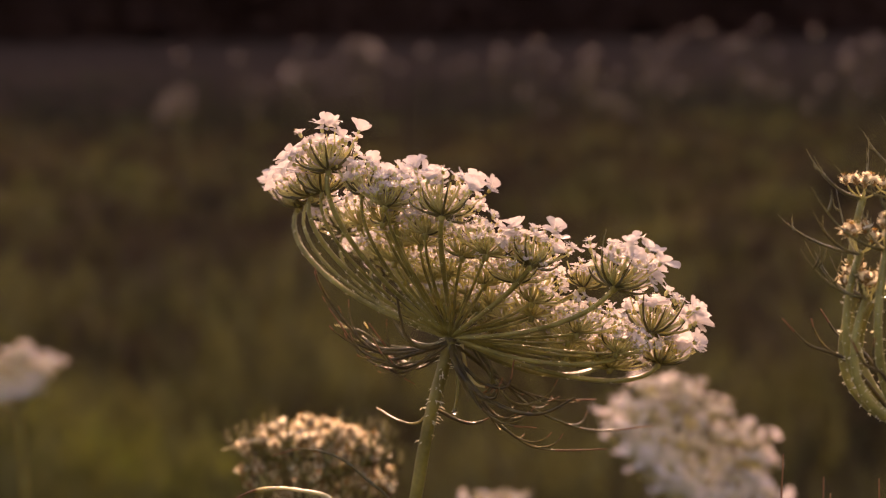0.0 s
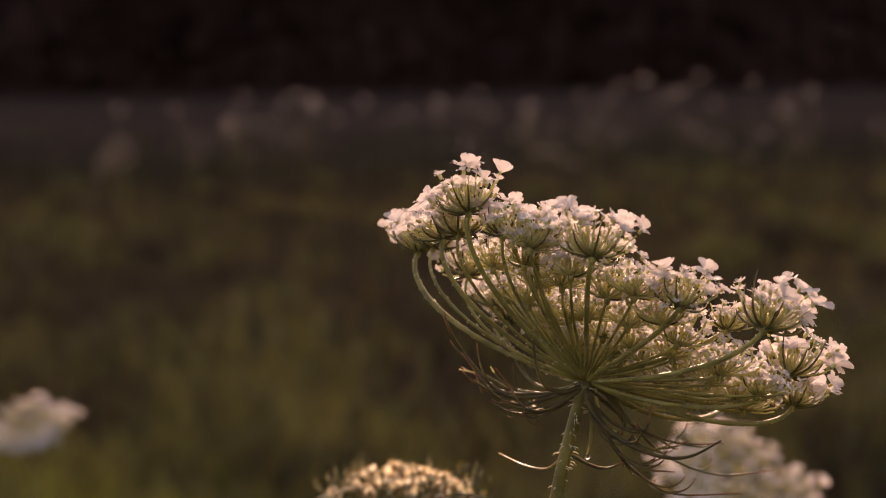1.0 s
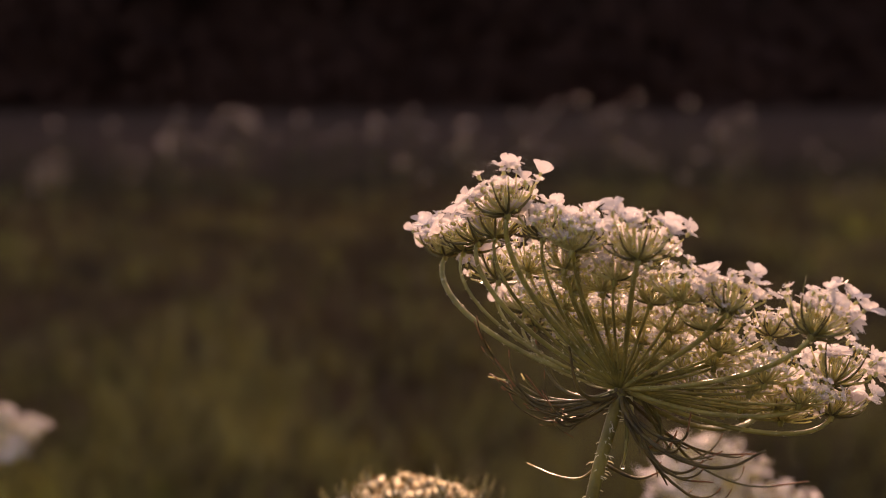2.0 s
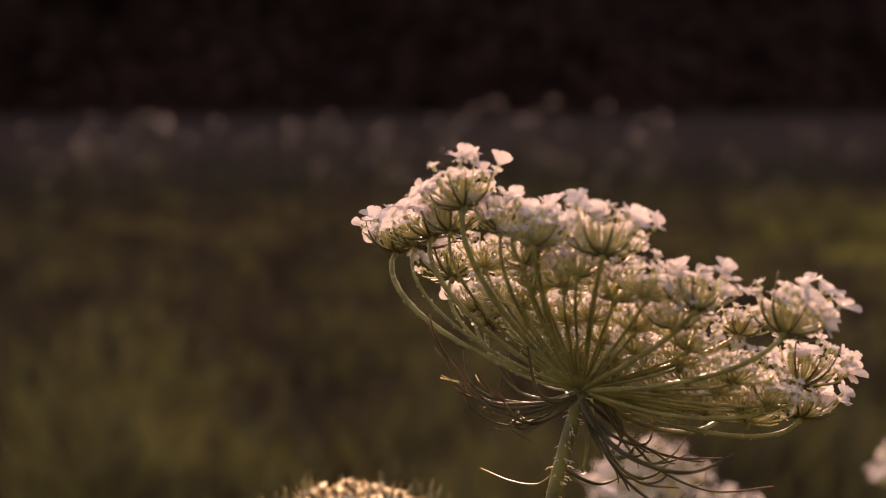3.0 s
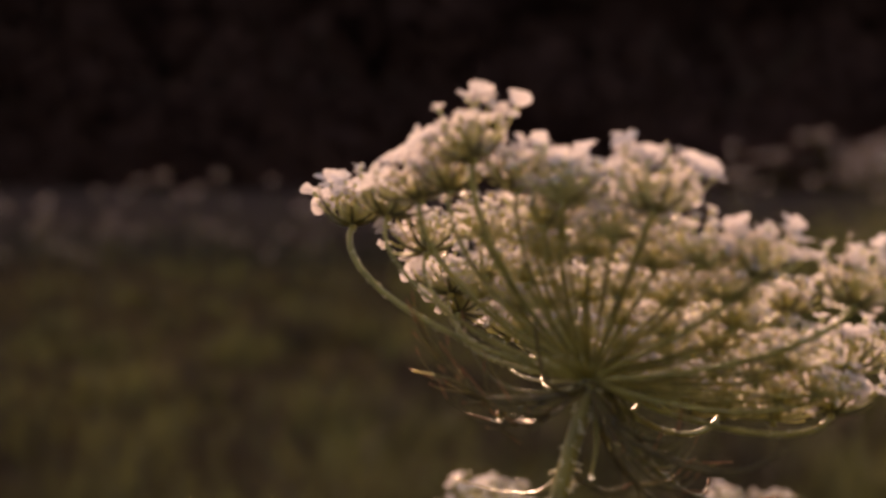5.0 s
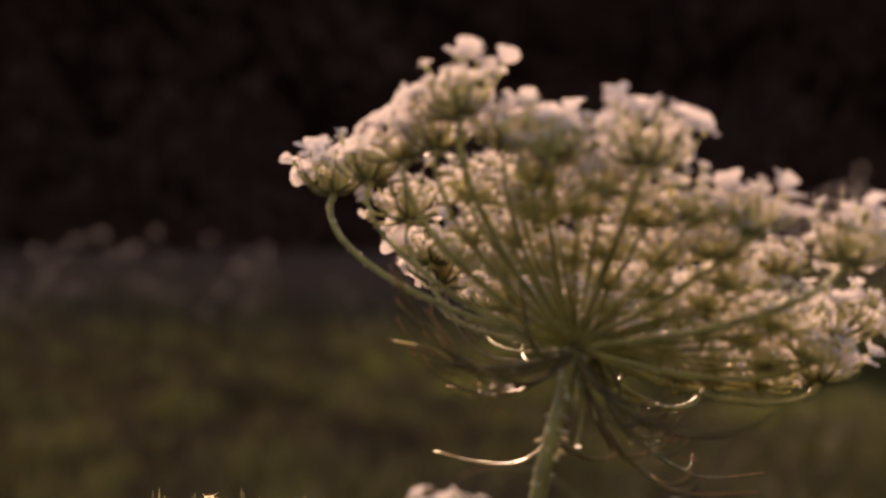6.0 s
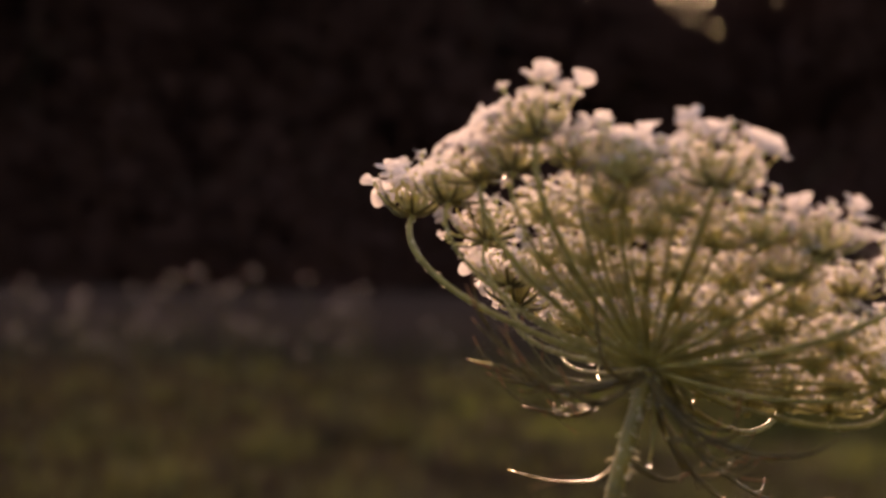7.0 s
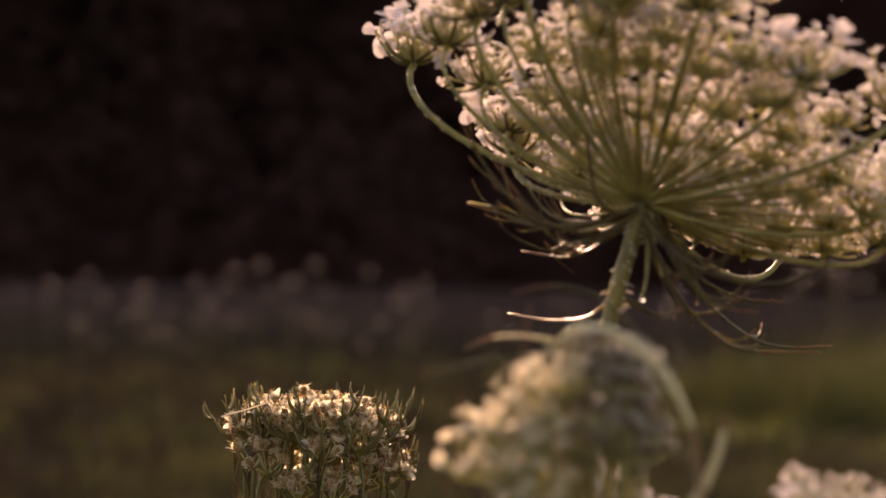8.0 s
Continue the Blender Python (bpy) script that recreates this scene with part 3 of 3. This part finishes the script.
# ---- half-closed heads ----
def closed_umbel(ob, hub, axis, rng, wide, high, rays=26, seedy=True, size=0.62, count=15, bracts=9, drop=0.3, hug=1.15, span=(0.0, 6.283), lower=False, thick=0.00052, claw=1.0, tall=1.1, mats=None):
    """A head drawn in like a bird's nest: rays bow outwards and close over, narrow bracts stand round it."""
    turn = frame_to(axis, (1, 0, 0))
    for i in range(rays):
        q = math.sqrt((i + 0.5) / rays)
        a = span[0] + (i * 2.39996) % 6.283 * (span[1] - span[0]) / 6.283
        c, s = math.cos(a), math.sin(a)
        top = np.array([wide * q * c * 0.92, wide * q * s * 0.92, high * (1.02 - drop * q * q) + rng.uniform(-.0025, .0015)])
        low_down = lower and q > 0.52 and i % 5 > 2
        if low_down:
            top *= (0.98, 0.98, rng.uniform(0.46, 0.80))
        g = Geo()
        tube(g, bezier(hub, hub + turn @ np.array([wide * q * c * 1.0, wide * q * s * 1.0, high * 0.05]), hub + turn @ np.array([wide * q * c * 1.25, wide * q * s * 1.25, high * 0.62]), hub + turn @ top, 14), (thick, thick * 1.1, thick), 7)
        # Rays inside the head are darker olive: shade between them, put into the colour.
        part("ray", g, (ANTLER if lower and q < 0.95 else STALK,), ob)
        out = turn @ np.array([c, s, 0])
        umbellet(ob, rng, hub + turn @ top, turn[:, 2] + out * 0.15, out, size, count, rim=0.0, seedy=seedy, claws=4 if claw == 1.0 else 3 if q > 0.6 and not low_down else 1 if low_down else 0, claw=claw, mats=mats)
    for i in range(bracts):
        a = (i + rng.random() * 0.5) * 6.283 / bracts
        c, s = math.cos(a), math.sin(a)
        k = rng.uniform(hug, hug + 0.25)
        bract(ob, rng, [hub, hub + turn @ np.array([wide * c * 0.9, wide * s * 0.9, high * 0.1]), hub + turn @ np.array([wide * k * c, wide * k * s, high * 0.6]), hub + turn @ np.array([wide * k * c * 0.95, wide * k * s * 0.95, high * tall * rng.uniform(0.8, 1.15)])], 4)


bud, h = plant((-0.05, 0.14, 0), (-0.0462, 0.128, 0.625), "half-closed wild carrot head with pale bristly fruits in bright rim light")
closed_umbel(bud, h, (0.03, 0, 1), random.Random(21), 0.0168, 0.0292, rays=38, size=1.0, count=9, drop=0.14, bracts=7, hug=0.98, lower=True, thick=0.00040, claw=1.75, tall=0.95)
g = Geo()
tube(g, [h + np.array(p) for p in ((-.0207, -.0190, .0330), (-.0157, -.0195, .0345), (-.0106, -.0200, .0363))], (.00016, .00016), 5)
part("spider_thread", g, (HAIR,), bud, "pale strand of spider silk")
nest, h = plant((0.105, -0.045, 0), (0.0915, -0.050, 0.688), "closed nest-like wild carrot head with long curved rays and bracts")
nrng = random.Random(22)
for i in range(17):
    a = i * 2.39996 + 2.6
    r, z = nrng.uniform(0.007, 0.0125), (0.0445, 0.033, 0.050, 0.024, 0.040)[i % 5] + nrng.uniform(-0.002, 0.002)
    o = np.array([math.cos(a), math.sin(a), 0])
    node = h + o * r + (0, 0, z)
    g = Geo()
    pts = bezier(h, h + o * r * 1.0 + (0, 0, z * 0.10), h + o * r * 1.55 + (0, 0, z * 0.45), node, 18)
    tube(g, pts, (0.0008, 0.0009, 0.0008, 0.0007), 8, ribs=0.06)
    for k in range(70):
        t = unit(pts[2 + k % 15] - pts[1 + k % 15])
        side = unit(np.cross(t, (math.sin(k * 2.4), math.cos(k * 2.4), math.sin(k * 1.3))))
        p = pts[1 + k % 15] + (pts[2 + k % 15] - pts[1 + k % 15]) * ((k * 0.618) % 1.0) + side * 0.0007
        tube(g, [p, p + side * 0.0006], (0.00011, 0.00006), 4, 1)
    part("ray", g, (STALK, HAIR), nest)
    umbellet(nest, nrng, node, (0, 0, 1), o, 0.85, 5, seedy=True, claws=3, claw=2.6)
for i in range(7):
    a, z = i * 0.9 + 2.3, nrng.uniform(0.006, 0.014)
    o = np.array([math.cos(a), math.sin(a), 0])
    bract(nest, nrng, [h + o * 0.006 + (0, 0, z * 0.3), h + o * 0.014 + (0, 0, z), h + o * 0.021 + (0, 0, z + 0.003), h + o * 0.026 + (0, 0, z + 0.008)], 1)
low, h = plant((0.085, -0.03, 0), (0.0790, -0.040, 0.643), "small closed wild carrot head with thin upright bracts")
closed_umbel(low, h, (0, 0, 1), random.Random(23), 0.0075, 0.0175, rays=14, bracts=8, tall=1.9)
bract(low, rng, [h + np.array(p) for p in ((0, 0, 0), (-.008, 0, .004), (-.0128, 0, .020), (-.0125, 0, .039))], 0, .00036)
front, h = plant((-0.03, -0.09, 0), (-0.0270, -0.0950, 0.6445), "half-open wild carrot head with off-white florets and an arching bract")
closed_umbel(front, h, (-0.12, 0, 1), random.Random(24), 0.0095, 0.0245, rays=12, thick=0.0003, seedy=False, size=0.74, count=20, drop=0.45, bracts=3, span=(1.4, 4.9), mats=(CREAM, OVARY, HAIR))
# Right half: added seedy umbel, its brown fruits stand in for shade there.
closed_umbel(front, h, (0.10, 0.02, 1), random.Random(25), 0.0075, 0.030, rays=24, thick=0.00028, seedy=True, size=0.6, count=12, bracts=2, span=(-1.9, 1.7), drop=0.35, mats=(HUSK, FRUIT, HAIR))
umbellet(front, rng, h + np.array((-.0015, -.004, .0265)), (-0.1, 0, 1), (-1, 0, 0), 0.75, 24, mats=(CREAM, OVARY, HAIR))
for line, thick, tint in (([(0, 0, 0), (.001, .004, .012), (-.001, .001, .0325), (.0028, -.005, .0355), (.0092, -.008, .0316), (.0136, -.009, .0240), (.0156, -.009, .0135)], .0008, ARCH),
                          ([(0, 0, 0), (.012, -.002, .008), (.0172, -.002, .0159), (.0193, -.002, .0216), (.0194, -.002, .0245)], .0008, ARCH),
                          ([(0, 0, 0), (-.008, 0, .018), (-.0081, 0, .0307), (-.0153, 0, .0303), (-.0199, .001, .0292)], .00032, SEPAL),
                          ([(0, 0, 0), (.014, .022, .006), (.0150, .0360, .0240), (.0089, .0367, .0315), (.0036, .0364, .0332), (-.0017, .0361, .0339), (-.0059, .0357, .0335), (-.0096, .0353, .0319)], .00045, ARCH),
                          ([(0, 0, 0), (.021, .024, .008), (.0225, .0370, .0240), (.0194, .0375, .0315), (.0152, .0374, .0352), (.0110, .0374, .0389), (.0057, .0372, .0409), (.0015, .0369, .0410), (-.0027, .0365, .0398)], .0003, SEPAL)):
    bract(front, rng, [h + np.array(p) for p in line], 0, thick, (tint, TIP))


# ---- open heads behind ----
def white_head(base, hub, axis, seed, label, reach=0.038, total=30, size=0.95, count=18, gap=0.0098):
    ob, h = plant(base, hub, label)
    r = random.Random(seed)
    receptacle(ob, h, axis, 0.0020)
    open_umbel(ob, h, axis, [], r, reach=reach, high=0.016, total=total, size=size, count=count, gap=gap)
    return ob


white_head((0.05, 0.42, 0), (0.0520, 0.385, 0.598), (0.55, -0.42, 0.72), 31, "broad white wild carrot head standing behind the tall one", 0.033, 42, 1.12, 24, 0.0078)
white_head((0.0, 0.37, 0), (-0.010, 0.370, 0.580), (0.05, -0.1, 1), 32, "small low white wild carrot head in the meadow", 0.011, 8)
white_head((0.18, 0.50, 0), (0.172, 0.495, 0.594), (0.05, -0.1, 1), 33, "flat white wild carrot head behind the tall one", 0.023, 16, 1.05)
white_head((-0.25, 0.68, 0), (-0.261, 0.675, 0.586), (-0.1, -0.45, 0.85), 34, "white wild carrot head standing alone in the grass", 0.018, 22, 0.95, 20, 0.0062)


def rise(x, y):
    """The gentle roll of the meadow, and the bank up to the trees beyond it."""
    k = min(1.0, max(0.0, (y - 3) / 12)) * min(1.0, max(0.0, (24 - y) / 4))
    s = min(1.0, max(0.0, (y - 20) / 28))
    return k * (0.05 * math.sin(x * 0.35 + 1) + 0.04 * math.sin(y * 0.4)) + 0.80 * s * s * (3 - 2 * s)


# ---- distant wild carrots, tracks of pale dots over the meadow ----
def far_head(g, rng, top, wide):
    """A loose dome of small white clumps on spreading rays."""
    hubp = top - np.array([0, 0, wide * 0.7])
    for i in range(18):
        q = math.sqrt((i + 0.5) / 18)
        a = i * 2.39996
        p = top + np.array([wide * q * math.cos(a), wide * q * math.sin(a), -wide * 0.35 * q * q])
        tube(g, [hubp, (hubp + p) / 2 + (p - hubp) * (0.15, 0.15, -0.1), p], (0.0006, 0.0006), 3, 0)
        for _ in range(7):
            c = p + np.array([rng.uniform(-1, 1), rng.uniform(-1, 1), rng.uniform(-.3, .3)]) * wide * 0.22
            petal_at = Geo()
            petal(petal_at, rng, wide * 0.17, rng.uniform(0, 6.28), rng.uniform(-0.2, 0.7), 0, False)
            g.add_geo(petal_at, matrix_of(np.eye(3), c))


def far_plant(seed, tall, heads):
    """A whole far-off plant: branching stems and several white heads."""
    r = random.Random(seed)
    ob = tagged(new("wild_carrot"), "slender wild carrot with small white heads, far off in the meadow", "wildflower", "distant wild carrots")
    g = Geo()
    tube(g, smooth_line([(0, 0, -0.03), (0.01, 0, tall * 0.5), (0, 0.01, tall - 0.03)], 8), (0.0018, 0.0012), 5)
    tops = [np.array([0, 0.01, tall])]
    for i in range(heads - 1):
        a, f = r.uniform(0, 6.28), r.uniform(0.45, 0.7)
        top = np.array([math.cos(a) * r.uniform(.08, .2), math.sin(a) * r.uniform(.08, .2), tall * r.uniform(0.78, 0.97)])
        tube(g, bezier((0.005, 0, tall * f), (0.01, 0, tall * f + 0.05), top - (0, 0, 0.15), top - (0, 0, 0.03), 7), (0.0012, 0.0009), 4)
        tops.append(top)
    part("stem", g, (STEM,), ob)
    for t in tops:
        c = Geo()
        far_head(c, r, t, r.uniform(0.020, 0.026))
        part("umbel", c, (PETAL, OVARY, HAIR), ob)
    return ob


patterns = [far_plant(60 + i, 0.74, 1 + i % 3) for i in range(4)]
srng = random.Random(8)
spots = [(-2.19, 16.6, .74), (-.54, 15.1, .74), (.43, 13.4, .82), (.76, 13.6, .83), (1.23, 13.5, .70), (1.72, 13.4, .55), (-1.75, 15.8, .68), (-1.5, 14.5, .62), (.1, 14.4, .72), (.15, 13.2, .62), (-.2, 14.0, .62), (-.9, 13.8, .58), (.9, 14.6, .66)]
for i in range(48):
    y = srng.uniform(12, 17)
    spots.append((y * srng.uniform(-0.19, 0.22), y, srng.uniform(0.36, 0.74)))
for i in range(34):
    y, k = srng.uniform(11.5, 15), srng.uniform(0.235, 0.36)
    spots.append((y * k, y, srng.uniform(0.62, 0.85) + 2.2 * (k - 0.235)))
for i, (x, y, z) in enumerate(spots):
    s = z / 0.74
    w = max(s, 0.8) if x < 0.22 * y else 0.85
    m = pose(x, y, rise(x, y), 0, 0, srng.uniform(0, 360)) @ Matrix.Diagonal((w, w, s, 1))
    if i < len(patterns):
        patterns[i].matrix_basis = m
    else:
        copy_thing(patterns[i % 4], m)

# ---- ground, track ----
g = Geo()
xs = np.concatenate([[-3000, -300], np.linspace(-40, 40, 81), [300, 3000]])
ys = np.concatenate([[-3000, -300, -30], np.linspace(-5, 75, 81), [300, 3000]])
g.add([(x, y, rise(x, y)) for y in ys for x in xs], [(j * len(xs) + i, j * len(xs) + i + 1, (j + 1) * len(xs) + i + 1, (j + 1) * len(xs) + i) for j in range(len(ys) - 1) for i in range(len(xs) - 1)])
tagged(new("ground", g.mesh("ground", (SOIL,))), "dark meadow soil under rough grass", "ground", kind="structure")
g = Geo()
rows = np.linspace(0, 1, 12)
cols = np.linspace(-60, 60, 61)
g.add([(x, y, rise(x, y) + 0.012) for k in rows for x in cols for y in [(26 + 0.9 * math.sin(x * 0.21) + 0.5 * math.sin(x * 1.3) - 0.05 * x) * (1 - k) + 48 * k]], [(j * 61 + i, j * 61 + i + 1, j * 61 + 62 + i, j * 61 + 61 + i) for j in range(11) for i in range(60)])
tagged(new("road", g.mesh("road", (ROAD,))), "pale grey gravel track along the edge of the meadow", "road", kind="structure")

# ---- grass ----
def green_lit(x, y):
    """How green the meadow is: two sunlit patches, put into colour, thin growth elsewhere."""
    near = 1 / (1 + math.exp((y - 4.8) / 0.8))
    return 1.05 * math.exp(-((x + 0.98) / 0.42) ** 2 - ((y - 3.3) / 0.8) ** 2) + 0.66 * math.exp(-((x - 3.6) / 1.9) ** 2 - ((y - 12.5) / 6.0) ** 2) + 0.06 * near + 0.05


def grass(name, seed, count, near, far, low, high, wide, mat, label, green, left=-0.33, right=0.46, tuft=0, least=0.0, field=None, bonus=0.0, outside=False, spread=0.0):
    r = np.random.RandomState(seed)
    u = r.rand(count)
    y = near * (far / near) ** u
    x = y * r.uniform(left, right, count) + r.uniform(-0.3, 0.3, count)
    if field:
        x, y = r.uniform(field[0], field[1], count), r.uniform(field[2], field[3], count)
    if spread:
        x, y = r.normal(0, spread, count), r.normal(-0.5, spread, count)
    if tuft:
        who = r.randint(count // tuft, size=count)
        x, y = x[who] + r.normal(0, 0.06, count), y[who] + r.normal(0, 0.06, count)
    patch = np.array([0.5 * noise.noise((a * 0.55, b * 0.4, 3.0)) + 0.9 * noise.noise((a * 2.4, b * 1.1, 7.0)) for a, b in zip(x, y)])
    want = np.array([green_lit(a, b) for a, b in zip(x, y)])
    keep = patch * 0.6 + (want + bonus if green else 0.75 - 0.5 * want) > r.rand(count)
    keep &= want > least
    if outside:
        keep &= ~((y > 1.5) & (x > left * y - 0.3) & (x < right * y + 0.3))
    x, y, patch = x[keep], y[keep], patch[keep]
    n = len(x)
    h = r.uniform(low, high, n) * (1 + 0.5 * patch) * np.interp(y, (4, 15), (1.0, 0.55))
    w = wide * (0.5 + y / 8)
    a, b = r.uniform(0, 6.283, n), r.uniform(0, 6.283, n)
    lean = h * r.uniform(0.1, 0.6, n)
    z0 = np.array([rise(p, q) for p, q in zip(x, y)]) - 0.02
    ca, sa = np.cos(a) * w, np.sin(a) * w
    lx, ly = np.cos(b) * lean, np.sin(b) * lean
    v = np.empty((n, 5, 3))
    v[:, 0] = np.stack([x - ca, y - sa, z0], 1)
    v[:, 1] = np.stack([x + ca, y + sa, z0], 1)
    v[:, 2] = np.stack([x + lx * .35 + ca * .8, y + ly * .35 + sa * .8, z0 + h * .6], 1)
    v[:, 3] = np.stack([x + lx * .35 - ca * .8, y + ly * .35 - sa * .8, z0 + h * .6], 1)
    v[:, 4] = np.stack([x + lx, y + ly, z0 + h], 1)
    k = np.arange(n)[:, None] * 5
    quads, tris = k + [[0, 1, 2, 3]], k + [[3, 2, 4]]
    g = Geo()
    g.add(v.reshape(-1, 3), quads.tolist() + tris.tolist())
    tagged(new(name, g.mesh(name, (mat,), smooth=False)), label, "grass", kind="stuff")


grass("meadow_grass", 1, 140000, 1.3, 33.0, 0.08, 0.21, 0.0035, GRASS, "yellow-green meadow grass in uneven tufts", True)
grass("dry_grass", 2, 100000, 1.3, 36.0, 0.07, 0.18, 0.0030, DRY, "thin brownish dry grass among the green tufts", False)
grass("grass_tuft", 3, 60000, 2.2, 20.0, 0.13, 0.26, 0.0040, GRASS, "dense taller tufts of green grass in the meadow", True, tuft=90)
grass("dry_tuft", 4, 40000, 2.2, 20.0, 0.12, 0.22, 0.0040, DRY, "dense brown tufts of dead grass in the meadow", False, tuft=90)
grass("sunlit_grass", 5, 70000, 2.2, 18.0, 0.09, 0.18, 0.0045, SUNLIT, "bright green grass in two patches, sunlight put into its colour", True, tuft=60, least=0.35)
grass("near_grass", 7, 90000, 1.3, 25.0, 0.10, 0.24, 0.0040, GRASS, "low rough grass round the feet of the plants", True, spread=2.6, bonus=0.4)
grass("side_grass", 8, 120000, 1.3, 25.0, 0.10, 0.26, 0.0045, GRASS, "rough meadow grass in uneven growth", True, field=(-13, 13, -10, 25), bonus=0.4, outside=True)
grass("weedy_grass", 9, 4400, 1.3, 25.0, 0.55, 1.05, 0.0024, GRASS, "tall weedy grass in a loose stand beside the meadow", True, field=(3.75, 6.2, 11.3, 14.2), bonus=0.5)
grass("weedy_fringe", 10, 3600, 1.3, 25.0, 0.30, 0.75, 0.0024, GRASS, "lower weedy grass at the edge of the tall stand", True, field=(2.9, 4.2, 11.3, 14.2), bonus=0.4)
grass("short_grass", 6, 110000, 1.3, 25.0, 0.08, 0.22, 0.0045, DRY, "short brownish grass all over the meadow", False, field=(-14, 14, -5, 30))

# ---- trees ----
def tree(seed, tall, wide):
    """Trunk, limbs and a ragged crown of leaf clumps that reaches nearly to the ground."""
    r = random.Random(seed)
    ob = tagged(new("tree"), "dark broadleaf tree in shade at the far edge of the meadow", "tree", "trees at the edge of the meadow")
    g = Geo()
    tube(g, smooth_line([(0, 0, -0.2), (0.1, 0, tall * 0.35), (-0.1, 0.1, tall * 0.9)], 8), (0.28, 0.2, 0.06), 8)
    ends = []
    for i in range(16):
        a, f = i * 2.39996, r.uniform(0.1, 0.75)
        e = np.array([math.cos(a) * wide * r.uniform(.5, .95), math.sin(a) * wide * r.uniform(.5, .95), tall * min(0.95, f + r.uniform(0.02, 0.25))])
        tube(g, bezier((0, 0, tall * f), e * (0.3, 0.3, 0) + (0, 0, tall * f + 0.3), e * (0.7, 0.7, 1), e, 6), (0.09, 0.03), 5)
        ends.append(e)
    part("trunk", g, (BARK,), ob)
    n = 9500
    rs = np.random.RandomState(seed)
    centres = np.array(ends + [np.array([r.uniform(-.7, .7) * wide, r.uniform(-.7, .7) * wide, tall * r.uniform(0.06, 0.97)]) for _ in range(46)])
    c = centres[rs.randint(len(centres), size=n)] + rs.normal(0, 1, (n, 3)) * (0.55, 0.55, 0.5)
    c[:, 2] = np.abs(c[:, 2] - 0.1) + 0.1
    d1 = rs.normal(0, 1, (n, 3))
    d1 /= np.linalg.norm(d1, axis=1, keepdims=True)
    d2 = np.cross(d1, rs.normal(0, 1, (n, 3)))
    d2 /= np.linalg.norm(d2, axis=1, keepdims=True)
    s = rs.uniform(0.10, 0.21, (n, 1))
    v = np.stack([c - d1 * s, c + d2 * s * 0.6, c + d1 * s, c - d2 * s * 0.6], 1).reshape(-1, 3)
    q = Geo()
    q.add(v, (np.arange(n)[:, None] * 4 + [[0, 1, 2, 3]]).tolist())
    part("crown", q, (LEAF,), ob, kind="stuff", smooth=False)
    return ob


kinds = [tree(80, 8.6, 3.4), tree(81, 8.0, 3.8), tree(82, 9.2, 3.2)]
trng = random.Random(4)
n = 0
for dist, step in ((52, 3.4), (57, 3.4), (63, 3.6)):
    a = -26.0
    while a < 34.0:
        x = dist * math.tan(radians(a))
        size = trng.uniform(0.95, 1.1) * dist / 52 * (0.71 if 10.6 < a < 15.0 else 0.86 if 8.2 < a < 17.0 else 1)
        m = pose(x, dist + trng.uniform(-2, 2), 0.78, 0, 0, trng.uniform(0, 360)) @ Matrix.Scale(size, 4)
        if n < 3:
            kinds[n].matrix_basis = m
        else:
            copy_thing(kinds[n % 3], m)
        n += 1
        a += step * trng.uniform(0.8, 1.2)


# ---- undergrowth at the foot of the trees ----
def shrub(seed, tall, wide):
    r = np.random.RandomState(seed)
    ob = tagged(new("shrub"), "dense dark shrub at the foot of the trees", "shrub", "shrubs under the trees")
    g = Geo()
    for i in range(9):
        a = i * 0.7
        e = np.array([math.cos(a) * wide * 0.7, math.sin(a) * wide * 0.7, tall * r.uniform(0.5, 0.9)])
        tube(g, bezier((0, 0, -0.1), (0, 0, 0.4), e * (0.6, 0.6, 0.7), e, 6), (0.05, 0.015), 5)
    part("branch", g, (BARK,), ob)
    k = 5200
    a, q = r.uniform(0, 6.283, k), np.sqrt(r.rand(k))
    top = tall * (0.75 + 0.25 * np.sin(a * 3 + seed)) * (1 - 0.55 * q ** 3)
    c = np.stack([np.cos(a) * q * wide, np.sin(a) * q * wide, r.rand(k) ** 1.15 * top + 0.02], 1)
    d1 = r.normal(0, 1, (k, 3))
    d1 /= np.linalg.norm(d1, axis=1, keepdims=True)
    d2 = np.cross(d1, r.normal(0, 1, (k, 3)))
    d2 /= np.linalg.norm(d2, axis=1, keepdims=True)
    s = r.uniform(0.08, 0.165, (k, 1))
    q = Geo()
    q.add(np.stack([c - d1 * s, c + d2 * s * 0.6, c + d1 * s, c - d2 * s * 0.6], 1).reshape(-1, 3), (np.arange(k)[:, None] * 4 + [[0, 1, 2, 3]]).tolist())
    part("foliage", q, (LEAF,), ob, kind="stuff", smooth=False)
    return ob


shrubs = [shrub(90, 3.2, 2.4), shrub(91, 2.6, 2.6)]
n = 0
for dist in (49.5, 54.5, 60.0):
    x = -27.0
    while x < 37.0:
        m = pose(x, dist + trng.uniform(-0.8, 0.8), 0.72, 0, 0, trng.uniform(0, 360)) @ Matrix.Scale(trng.uniform(0.85, 1.2), 4)
        if n < 2:
            shrubs[n].matrix_basis = m
        else:
            copy_thing(shrubs[n % 2], m)
        n += 1
        x += trng.uniform(1.9, 2.7)
